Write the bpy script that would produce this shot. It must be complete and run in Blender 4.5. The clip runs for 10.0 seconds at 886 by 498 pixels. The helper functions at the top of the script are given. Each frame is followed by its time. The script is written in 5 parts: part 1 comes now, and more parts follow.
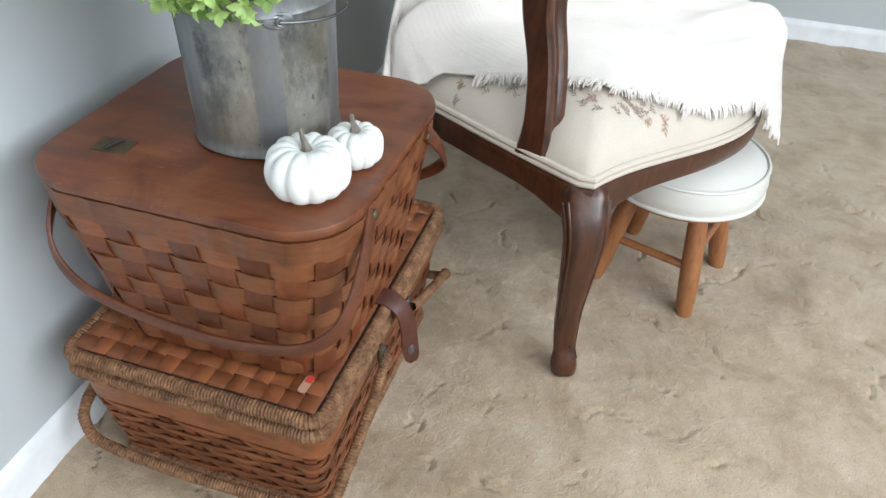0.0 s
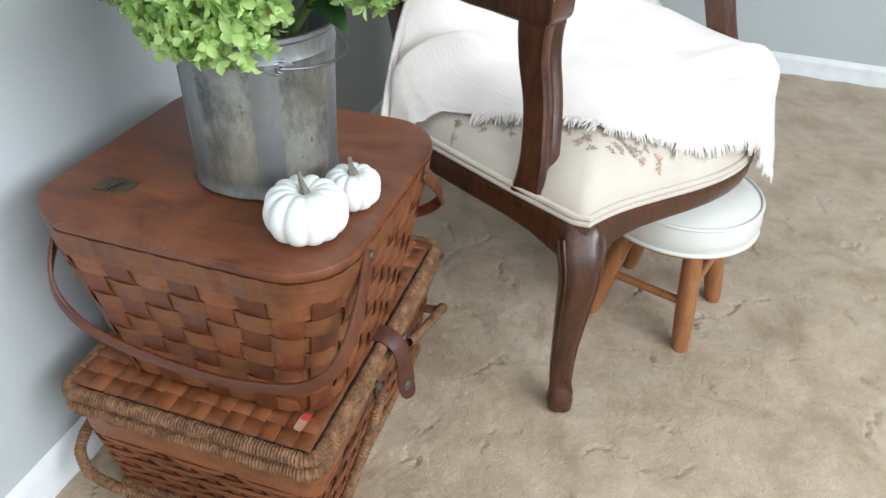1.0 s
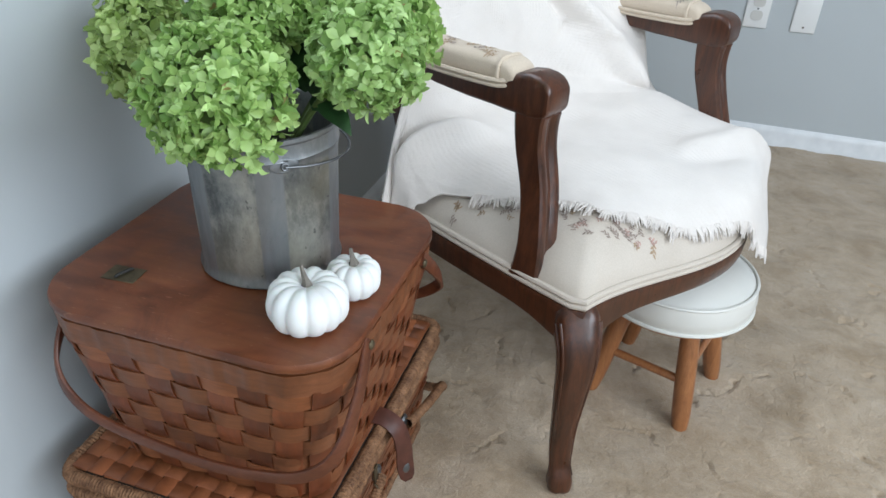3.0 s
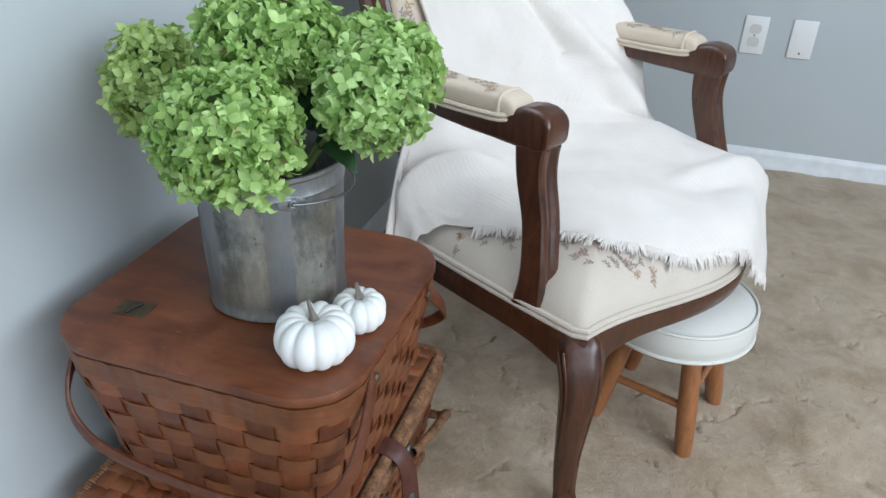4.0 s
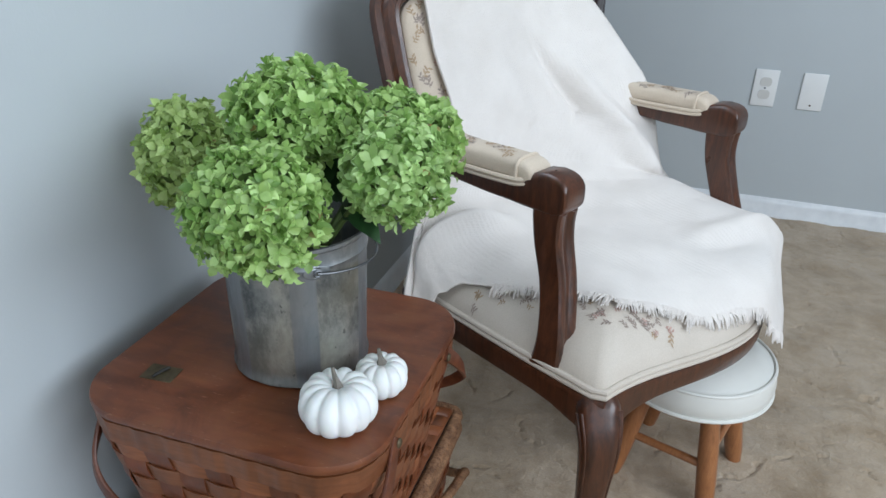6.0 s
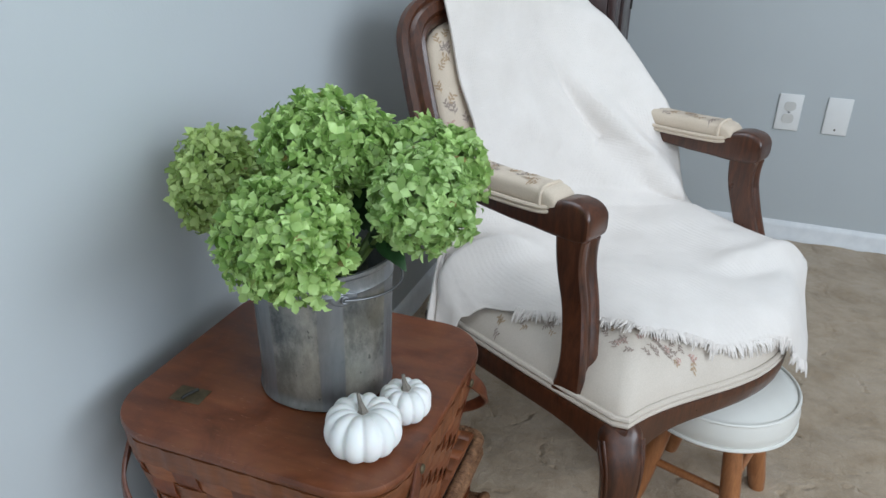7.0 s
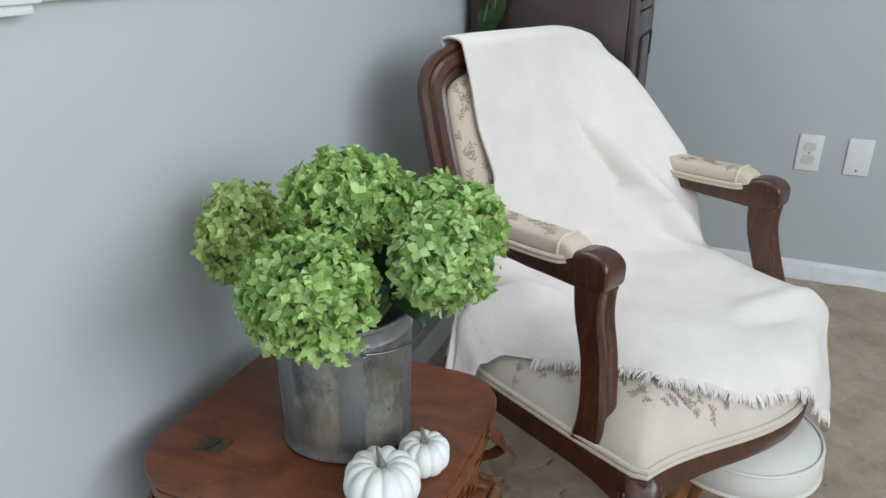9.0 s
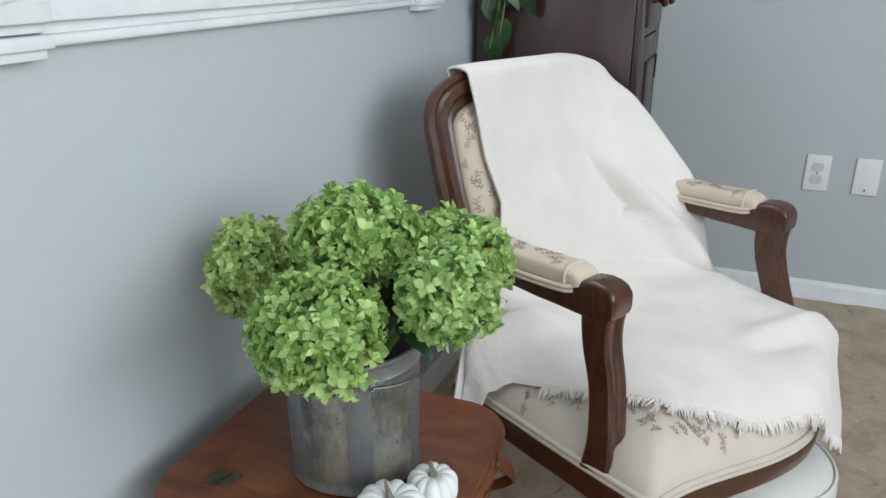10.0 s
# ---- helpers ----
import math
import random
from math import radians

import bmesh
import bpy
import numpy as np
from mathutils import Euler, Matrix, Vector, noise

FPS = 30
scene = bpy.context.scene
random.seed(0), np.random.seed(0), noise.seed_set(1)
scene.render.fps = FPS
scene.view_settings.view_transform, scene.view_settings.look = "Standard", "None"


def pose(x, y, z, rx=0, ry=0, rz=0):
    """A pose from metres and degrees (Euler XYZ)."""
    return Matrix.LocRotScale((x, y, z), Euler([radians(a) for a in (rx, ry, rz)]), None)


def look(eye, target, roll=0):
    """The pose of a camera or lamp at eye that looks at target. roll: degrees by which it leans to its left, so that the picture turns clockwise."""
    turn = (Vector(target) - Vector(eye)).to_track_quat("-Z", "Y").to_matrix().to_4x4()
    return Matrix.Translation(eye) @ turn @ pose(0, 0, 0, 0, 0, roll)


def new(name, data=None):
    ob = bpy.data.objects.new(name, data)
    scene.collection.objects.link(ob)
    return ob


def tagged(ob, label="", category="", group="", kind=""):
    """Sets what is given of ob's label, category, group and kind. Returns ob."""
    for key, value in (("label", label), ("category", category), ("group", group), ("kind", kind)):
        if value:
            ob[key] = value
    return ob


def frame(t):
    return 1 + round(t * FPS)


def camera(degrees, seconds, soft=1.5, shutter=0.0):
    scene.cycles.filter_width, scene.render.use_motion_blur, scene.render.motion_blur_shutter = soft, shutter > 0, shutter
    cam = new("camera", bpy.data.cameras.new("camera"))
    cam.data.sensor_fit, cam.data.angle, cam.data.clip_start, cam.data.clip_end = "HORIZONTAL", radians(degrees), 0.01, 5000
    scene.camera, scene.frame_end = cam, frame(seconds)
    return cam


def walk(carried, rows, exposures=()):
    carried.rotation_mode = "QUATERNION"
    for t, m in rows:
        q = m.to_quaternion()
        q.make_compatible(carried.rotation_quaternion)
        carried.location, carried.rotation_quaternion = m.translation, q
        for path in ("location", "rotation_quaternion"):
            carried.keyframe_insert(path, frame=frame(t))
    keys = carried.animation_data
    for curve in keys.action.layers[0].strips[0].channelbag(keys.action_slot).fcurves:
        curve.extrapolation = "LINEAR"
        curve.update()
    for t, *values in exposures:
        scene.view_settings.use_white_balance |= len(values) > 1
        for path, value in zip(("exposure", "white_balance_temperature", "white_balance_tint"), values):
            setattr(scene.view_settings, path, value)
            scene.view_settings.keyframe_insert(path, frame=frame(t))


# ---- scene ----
cam = camera(62.5, 10.0)
PATH = [
    (0, (0.652, 0.807, 0.848), (0.222, 2.329, -0.376), 2.7),
    (0.5, (0.656, 0.809, 0.858), (0.214, 2.353, -0.333), 2.6),
    (1, (0.655, 0.809, 0.867), (0.211, 2.371, -0.302), 2.9),
    (1.5, (0.655, 0.81, 0.875), (0.199, 2.391, -0.262), 3.1),
    (2, (0.659, 0.813, 0.882), (0.191, 2.404, -0.235), 3.0),
    (2.5, (0.658, 0.814, 0.893), (0.182, 2.433, -0.18), 3.0),
    (4, (0.658, 0.803, 0.926), (0.158, 2.47, -0.059), 2.2),
    (4.5, (0.654, 0.807, 0.932), (0.147, 2.486, -0.028), 2.2),
    (5, (0.652, 0.806, 0.945), (0.134, 2.495, 0.007), 1.9),
    (5.5, (0.651, 0.802, 0.951), (0.121, 2.501, 0.04), 1.7),
    (7, (0.646, 0.789, 0.976), (0.035, 2.495, 0.13), 1.4),
    (7.5, (0.644, 0.788, 0.979), (0.015, 2.496, 0.151), 1.3),
    (8, (0.642, 0.788, 0.99), (-0.001, 2.5, 0.181), 1.1),
    (8.5, (0.644, 0.786, 0.999), (-0.017, 2.501, 0.212), 0.8),
    (9, (0.649, 0.786, 1.006), (-0.029, 2.504, 0.238), 0.8),
    (9.5, (0.653, 0.788, 1.017), (-0.042, 2.507, 0.268), 0.4),
    (10, (0.652, 0.787, 1.025), (-0.057, 2.512, 0.302), 0.0),
]
walk(cam, [(t, look(eye, target, roll)) for t, eye, target, roll in PATH],
     exposures=((0, 0.42, 6400, 10), (1.5, 0.46, 6350, 10), (2.0, 0.30, 6280, 10), (2.5, 0.13, 6200, 10), (4, 0.04, 6050, 10), (5.5, -0.06, 6000, 10), (7.5, -0.19, 6130, 10), (10, -0.19, 6390, 10)))

from mathutils.bvhtree import BVHTree

# ---------------------------------------------------------------- world and light
world = bpy.data.worlds.new("world")
scene.world = world
world.use_nodes = True
wn = world.node_tree.nodes
sky = wn.new("ShaderNodeTexSky")
sky.sky_type, sky.sun_disc, sky.sun_elevation, sky.sun_rotation = "NISHITA", False, radians(38), radians(60)
world.node_tree.links.new(sky.outputs[0], wn["Background"].inputs[0])
wn["Background"].inputs[1].default_value = 0.12


def opening_light(name, m, w, h, power, colour):
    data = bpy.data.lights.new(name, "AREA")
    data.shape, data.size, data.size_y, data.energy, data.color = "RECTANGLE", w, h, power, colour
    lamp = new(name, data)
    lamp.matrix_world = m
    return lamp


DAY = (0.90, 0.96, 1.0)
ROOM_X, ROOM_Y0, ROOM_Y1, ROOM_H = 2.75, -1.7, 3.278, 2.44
# Right window is out of view; its lamp is the main soft light.
opening_light("daylight_right", look((ROOM_X - 0.02, 0.40, 1.62), (0, 1.05, 0.5)), 2.7, 1.26, 79, DAY)
# Soft fill lamp, added in an unseen rear opening.
opening_light("daylight_behind", look((1.35, ROOM_Y0 + 0.02, 1.45), (1.1, 3, 0.6)), 1.8, 1.3, 9, DAY)
opening_light("daylight_left", look((0.015, 1.76, 1.62), (3, 1.76, 0.9)), 0.80, 0.95, 9, DAY)


# ---------------------------------------------------------------- materials
class Mat:
    """A Principled material with a few helpers to chain nodes."""

    def __init__(self, name, colour=(0.5, 0.5, 0.5), rough=0.6, metal=0.0):
        self.m = bpy.data.materials.new(name)
        self.m.use_nodes = True
        self.t = self.m.node_tree
        self.b = self.t.nodes["Principled BSDF"]
        self.b.inputs["Base Color"].default_value = (*colour, 1)
        self.b.inputs["Roughness"].default_value = rough
        self.b.inputs["Metallic"].default_value = metal
        self.co = self.n("ShaderNodeTexCoord").outputs["Object"]

    def n(self, kind, **props):
        node = self.t.nodes.new(kind)
        for key, value in props.items():
            if key == "operation":
                node.operation = value
            elif key == "blend_type":
                node.blend_type = value
            elif key == "data_type":
                node.data_type = value
            elif key == "feature":
                node.feature = value
            elif key == "bands_direction":
                node.bands_direction = value
        return node

    def link(self, a, b):
        self.t.links.new(a, b)

    def scaled(self, sx, sy, sz, rot=(0, 0, 0)):
        node = self.n("ShaderNodeMapping")
        node.inputs["Scale"].default_value = (sx, sy, sz)
        node.inputs["Rotation"].default_value = rot
        self.link(self.co, node.inputs["Vector"])
        return node.outputs[0]

    def noise(self, scale, detail=4.0, rough=0.55, vec=None, warp=0.0):
        node = self.n("ShaderNodeTexNoise")
        node.inputs["Scale"].default_value, node.inputs["Detail"].default_value = scale, detail
        node.inputs["Roughness"].default_value, node.inputs["Distortion"].default_value = rough, warp
        self.link(vec or self.co, node.inputs["Vector"])
        return node.outputs["Fac"]

    def ramp(self, fac, stops):
        node = self.n("ShaderNodeValToRGB")
        els = node.color_ramp.elements
        while len(els) < len(stops):
            els.new(0.5)
        for el, (pos, col) in zip(els, stops):
            el.position = pos
            el.color = (*col, 1) if len(col) == 3 else col
        self.link(fac, node.inputs[0])
        return node.outputs[0]

    def grey(self, fac, lo, hi, a=0.0, b=1.0):
        return self.ramp(fac, [(lo, (a, a, a)), (hi, (b, b, b))])

    def mix(self, a, b, fac, mode="MIX"):
        node = self.n("ShaderNodeMix", data_type="RGBA", blend_type=mode)
        for value, socket in ((fac, node.inputs[0]), (a, node.inputs[6]), (b, node.inputs[7])):
            if isinstance(value, (int, float)):
                socket.default_value = value
            elif isinstance(value, tuple):
                socket.default_value = (*value, 1)
            else:
                self.link(value, socket)
        return node.outputs[2]

    def math(self, op, a, b=0.0):
        node = self.n("ShaderNodeMath", operation=op)
        for value, socket in ((a, node.inputs[0]), (b, node.inputs[1])):
            if isinstance(value, (int, float)):
                socket.default_value = value
            else:
                self.link(value, socket)
        return node.outputs[0]

    def random(self):
        return self.n("ShaderNodeObjectInfo").outputs["Random"]

    def island(self):
        return self.n("ShaderNodeNewGeometry").outputs["Random Per Island"]

    def colour(self, socket):
        self.link(socket, self.b.inputs["Base Color"])
        return self

    def rough(self, socket):
        self.link(socket, self.b.inputs["Roughness"])
        return self

    def bump(self, height, strength=0.3, dist=0.002, chain=None):
        node = self.n("ShaderNodeBump")
        node.inputs["Strength"].default_value, node.inputs["Distance"].default_value = strength, dist
        self.link(height, node.inputs["Height"])
        if chain is not None:
            self.link(chain, node.inputs["Normal"])
        self.link(node.outputs[0], self.b.inputs["Normal"])
        return node.outputs[0]

    def set(self, key, value):
        self.b.inputs[key].default_value = value
        return self


def wall_paint():
    k = Mat("grey_wall_paint", rough=0.62)
    k.colour(k.ramp(k.noise(1.6, 5), [(0.3, (0.485, 0.518, 0.530)), (0.7, (0.515, 0.550, 0.562))]))
    c = k.bump(k.noise(240, 3), 0.18, 0.0008)
    k.bump(k.noise(9, 3), 0.10, 0.006, c)
    return k.m


def white_paint():
    k = Mat("white_trim_paint", rough=0.38)
    k.colour(k.ramp(k.noise(22, 6), [(0.25, (0.70, 0.72, 0.735)), (0.6, (0.80, 0.815, 0.825))]))
    k.bump(k.noise(60, 4), 0.08, 0.0012)
    return k.m


def carpet():
    k = Mat("beige_carpet", rough=0.95)
    broad = k.noise(8.5, 6, 0.66, warp=0.35)
    mid = k.noise(38, 5, 0.7, warp=0.2)
    fine = k.noise(420, 2, 0.7)
    # Broad tone contrast puts the tufts' mottled shading into the colour.
    base = k.ramp(broad, [(0.34, (0.405, 0.300, 0.188)), (0.50, (0.525, 0.408, 0.283)), (0.66, (0.605, 0.490, 0.362))])
    base = k.mix(base, k.ramp(mid, [(0.3, (0.74, 0.72, 0.69)), (0.7, (1.0, 1.0, 1.0))]), 0.55, "MULTIPLY")
    base = k.mix(base, k.ramp(fine, [(0.3, (0.72, 0.70, 0.68)), (0.7, (1, 1, 1))]), 0.7, "MULTIPLY")
    k.colour(base)
    k.set("Sheen Weight", 0.25)
    c = k.bump(fine, 0.7, 0.003)
    k.bump(k.noise(60, 5, 0.7, warp=0.8), 0.6, 0.006, c)
    return k.m


def wood(name, dark, light, scale=(30, 30, 3), rough=0.32, coat=0.3, grain=0.5):
    k = Mat(name, rough=rough)
    vec = k.scaled(*scale)
    g = k.noise(2.2, 8, 0.62, vec, 0.9)
    pores = k.noise(14, 4, 0.6, vec)
    col = k.ramp(g, [(0.28, dark), (0.72, light)])
    col = k.mix(col, k.ramp(pores, [(0.35, (0.6, 0.55, 0.5)), (0.55, (1, 1, 1))]), grain, "MULTIPLY")
    k.colour(col)
    k.rough(k.grey(k.noise(18, 4), 0.3, 0.75, rough - 0.08, rough + 0.14))
    k.set("Coat Weight", coat).set("Coat Roughness", 0.18)
    k.bump(pores, 0.12, 0.0008)
    return k.m


def lid_wood():
    k = Mat("red_brown_lacquered_lid", rough=0.42)
    vec = k.scaled(5, 34, 34)
    g = k.noise(1.6, 7, 0.6, vec, 0.6)
    blot = k.noise(11, 5, 0.62, warp=1.2)
    col = k.ramp(g, [(0.25, (0.1060, 0.0280, 0.0090)), (0.75, (0.1850, 0.0530, 0.0185))])
    col = k.mix(col, k.ramp(blot, [(0.36, (0.60, 0.54, 0.48)), (0.50, (1, 1, 1)), (0.66, (1.15, 1.35, 1.3))]), 0.9, "MULTIPLY")
    scratch = k.grey(k.noise(90, 3, 0.5, k.scaled(1, 6, 1, (0, 0, 0.6))), 0.66, 0.72)
    col = k.mix(col, (0.34, 0.16, 0.09), k.math("MULTIPLY", scratch, 0.35))
    k.colour(col)
    k.rough(k.grey(blot, 0.3, 0.7, 0.30, 0.52))
    k.set("Coat Weight", 0.15).set("Coat Roughness", 0.25)
    k.bump(g, 0.12, 0.001)
    return k.m


def splint_wood(name, dark, light, along):
    k = Mat(name, rough=0.5)
    vec = k.scaled(*along)
    g = k.noise(2.5, 7, 0.65, vec, 0.5)
    r = k.random()
    tone = k.ramp(r, [(0.0, (0.72, 0.66, 0.60)), (0.5, (1, 1, 1)), (1.0, (1.22, 1.12, 1.02))])
    col = k.mix(k.ramp(g, [(0.25, dark), (0.75, light)]), tone, 1.0, "MULTIPLY")
    stain = k.noise(26, 5, 0.6)
    col = k.mix(col, k.ramp(stain, [(0.30, (0.50, 0.45, 0.42)), (0.52, (1, 1, 1))]), 0.7, "MULTIPLY")
    k.colour(col)
    k.rough(k.grey(stain, 0.3, 0.7, 0.36, 0.62))
    k.set("Coat Weight", 0.12).set("Coat Roughness", 0.3)
    k.bump(g, 0.35, 0.0012)
    return k.m


def rope_fibre():
    k = Mat("twisted_seagrass", rough=0.8)
    t = k.ramp(k.noise(60, 4), [(0.3, (0.13, 0.058, 0.024)), (0.7, (0.29, 0.152, 0.074))])
    fleck = k.ramp(k.noise(230, 3, 0.7), [(0.32, (0.45, 0.36, 0.28)), (0.55, (1, 1, 1)), (0.8, (1.35, 1.3, 1.2))])
    k.colour(k.mix(t, fleck, 0.9, "MULTIPLY"))
    k.bump(k.noise(500, 2), 0.5, 0.001)
    return k.m


def galvanised():
    k = Mat("aged_galvanised_steel", rough=0.45, metal=0.75)
    streak = k.noise(3.0, 6, 0.65, k.scaled(34, 34, 5), 0.4)
    patch = k.noise(19, 9, 0.72, k.scaled(1, 1, 0.6), 0.15)
    broad = k.noise(7, 3, 0.5, k.scaled(1, 1, 0.7))
    col = k.ramp(patch, [(0.34, (0.075, 0.082, 0.080)), (0.45, (0.17, 0.18, 0.178)), (0.54, (0.33, 0.335, 0.315)), (0.68, (0.52, 0.51, 0.46))])
    col = k.mix(col, k.ramp(broad, [(0.35, (0.42, 0.43, 0.44)), (0.60, (1, 1, 1))]), 0.8, "MULTIPLY")
    tan = k.grey(k.noise(5, 2, 0.5), 0.46, 0.60)
    col = k.mix(col, (0.36, 0.325, 0.235), k.math("MULTIPLY", tan, 0.45))
    speck = k.grey(k.noise(95, 3, 0.6, k.scaled(1, 1, 0.7)), 0.66, 0.72)
    col = k.mix(col, (0.04, 0.042, 0.042), k.math("MULTIPLY", speck, 0.7))
    turn = k.n("ShaderNodeTexGradient")
    turn.gradient_type = "RADIAL"
    k.link(k.co, turn.inputs[0])
    wave = k.math("ABSOLUTE", k.math("SUBTRACT", k.math("FRACT", k.math("MULTIPLY", turn.outputs["Fac"], 6.0)), 0.5))
    seam = k.grey(k.math("ADD", wave, k.math("MULTIPLY", streak, 0.06)), 0.355, 0.375)
    parts = k.n("ShaderNodeSeparateXYZ")
    k.link(k.co, parts.inputs[0])
    height = k.math("ADD", parts.outputs[2], k.math("MULTIPLY", streak, 0.012))
    band = k.math("MAXIMUM", k.grey(height, 0.142, 0.150), k.grey(height, 0.018, 0.026, 1.0, 0.0))
    smooth = k.math("MAXIMUM", seam, k.math("MULTIPLY", band, 0.6))
    col = k.mix(col, k.mix((0.18, 0.19, 0.20), (0.28, 0.29, 0.30), streak), k.math("MULTIPLY", smooth, 0.85))
    k.colour(col)
    k.rough(k.grey(streak, 0.3, 0.7, 0.60, 0.36))
    k.bump(patch, 0.15, 0.002)
    return k.m


def plain(name, colour, rough=0.5, metal=0.0, var=0.12, scale=30, bump=0.1):
    k = Mat(name, colour, rough, metal)
    lo = tuple(c * (1 - var) for c in colour)
    hi = tuple(min(1, c * (1 + var)) for c in colour)
    g = k.noise(scale, 5, 0.6)
    k.colour(k.ramp(g, [(0.3, lo), (0.7, hi)]))
    k.bump(g, bump, 0.001)
    return k.m


def pumpkin_white():
    k = Mat("matte_white_pumpkin", rough=0.55)
    k.colour(k.ramp(k.noise(30, 5), [(0.3, (0.76, 0.77, 0.75)), (0.7, (0.83, 0.83, 0.81))]))
    k.bump(k.noise(160, 3), 0.12, 0.0008)
    k.set("Subsurface Weight", 0.05)
    return k.m


def petal(name, dark, light):
    k = Mat(name, rough=0.42)
    isl = k.island()
    # Palest stops paint a highlight on some petals; the last one is browned.
    tone = k.ramp(isl, [(0.0, dark), (0.55, light), (0.90, tuple(min(1, c * 1.2 + 0.10) for c in light)), (0.985, tuple(min(1, c * 1.2 + 0.10) for c in light)), (1.0, (0.30, 0.17, 0.05))])
    k.colour(k.mix(tone, k.ramp(k.noise(70, 4), [(0.3, (0.75, 0.8, 0.7)), (0.7, (1.05, 1.05, 1.0))]), 1.0, "MULTIPLY"))
    k.set("Subsurface Weight", 0.0)
    k.set("Transmission Weight", 0.0)
    k.bump(k.noise(260, 3), 0.2, 0.0006)
    tr = k.n("ShaderNodeBsdfTranslucent")
    add = k.n("ShaderNodeMixShader")
    add.inputs[0].default_value = 0.36
    k.link(tone, tr.inputs[0])
    k.link(k.b.outputs[0], add.inputs[1])
    k.link(tr.outputs[0], add.inputs[2])
    k.link(add.outputs[0], k.t.nodes["Material Output"].inputs[0])
    return k.m


def throw_cloth():
    k = Mat("cream_woven_cotton", rough=0.92)
    k.colour(k.ramp(k.noise(14, 5), [(0.3, (0.690, 0.640, 0.592)), (0.7, (0.745, 0.695, 0.648))]))
    uv = k.n("ShaderNodeUVMap").outputs[0]
    mp = k.n("ShaderNodeMapping")
    mp.inputs["Scale"].default_value = (1, 1, 1)
    k.link(uv, mp.inputs[0])
    w1 = k.n("ShaderNodeTexWave", bands_direction="X")
    w1.inputs["Scale"].default_value, w1.inputs["Distortion"].default_value = 30.0, 0.7
    w2 = k.n("ShaderNodeTexWave", bands_direction="Y")
    w2.inputs["Scale"].default_value, w2.inputs["Distortion"].default_value = 48.0, 0.7
    k.link(mp.outputs[0], w1.inputs[0])
    k.link(mp.outputs[0], w2.inputs[0])
    h = k.math("ADD", w1.outputs["Fac"], k.math("MULTIPLY", w2.outputs["Fac"], 0.6))
    c = k.bump(h, 0.20, 0.0012)
    c = k.bump(k.noise(380, 3, 0.7), 0.5, 0.0015, c)
    k.bump(k.noise(11, 4, 0.55), 0.5, 0.010, c)
    k.set("Sheen Weight", 0.2)
    return k.m


def upholstery(name, low, high):
    k = Mat(name, rough=0.72)
    weave = k.noise(520, 2, 0.6)
    k.colour(k.mix(k.ramp(k.noise(9, 4), [(0.3, low), (0.7, high)]),
                   k.ramp(weave, [(0.3, (0.86, 0.85, 0.83)), (0.7, (1, 1, 1))]), 0.7, "MULTIPLY"))
    k.bump(weave, 0.3, 0.0008)
    k.set("Sheen Weight", 0.1)
    return k.m


WALL, TRIM, CARPET = wall_paint(), white_paint(), carpet()
MAHOGANY = wood("dark_mahogany_frame", (0.0273, 0.0094, 0.0045), (0.1050, 0.0350, 0.0148), (38, 38, 5), 0.34, 0.22, 0.6)
CABINET = wood("dark_cherry_cabinet", (0.022, 0.009, 0.008), (0.050, 0.020, 0.016), (8, 8, 2), 0.36, 0.3, 0.4)
STOOL_WOOD = wood("honey_stained_stool_wood", (0.23, 0.085, 0.028), (0.40, 0.165, 0.06), (40, 40, 5), 0.36, 0.3, 0.35)
LID = lid_wood()
SPLINT = splint_wood("brown_ash_splint", (0.145, 0.0480, 0.0165), (0.275, 0.1000, 0.0390), (7, 7, 60))
PALE_SPLINT = splint_wood("orange_brown_splint", (0.160, 0.0500, 0.0175), (0.300, 0.1060, 0.0400), (14, 14, 50))
STAVE = splint_wood("red_brown_ash_stave", (0.1050, 0.0255, 0.0075), (0.215, 0.060, 0.0180), (40, 40, 5))
HANDLE = wood("bent_ash_handle", (0.0790, 0.0205, 0.0075), (0.1500, 0.0440, 0.0165), (12, 12, 30), 0.45, 0.15, 0.5)
ROPE = rope_fibre()
STEEL = galvanised()
WIRE = plain("dull_steel_wire", (0.17, 0.175, 0.18), 0.5, 0.9)
BRASS = plain("tarnished_brass", (0.11, 0.085, 0.05), 0.5, 0.7, 0.3, 80)
PUMPKIN = pumpkin_white()
STEM = plain("grey_brown_dry_stem", (0.17, 0.15, 0.125), 0.8, 0, 0.35, 90, 0.5)
VINYL = plain("off_white_vinyl", (0.70, 0.69, 0.64), 0.28, 0, 0.03, 12, 0.04)
LEATHER = plain("brown_leather", (0.075, 0.024, 0.015), 0.5, 0, 0.3, 60, 0.35)
CREAM = upholstery("cream_upholstery", (0.555, 0.49, 0.415), (0.615, 0.55, 0.475))
TAN = upholstery("tan_upholstery", (0.56, 0.465, 0.36), (0.63, 0.535, 0.425))
CLOTH = throw_cloth()
PLASTIC = plain("white_plastic_plate", (0.80, 0.80, 0.785), 0.35, 0, 0.02, 20, 0.02)
SOCKET = plain("grey_white_socket", (0.62, 0.61, 0.58), 0.4, 0, 0.03, 20, 0.02)
# Near-black for hinges, soil and staple, and for shade in the weave's gaps.
DARK = plain("black_parts_and_gap_shade", (0.02, 0.018, 0.015), 0.8)
RED = plain("red_sticker", (0.55, 0.05, 0.04), 0.35)
PAPER = plain("clear_white_sticker", (0.45, 0.25, 0.18), 0.25)
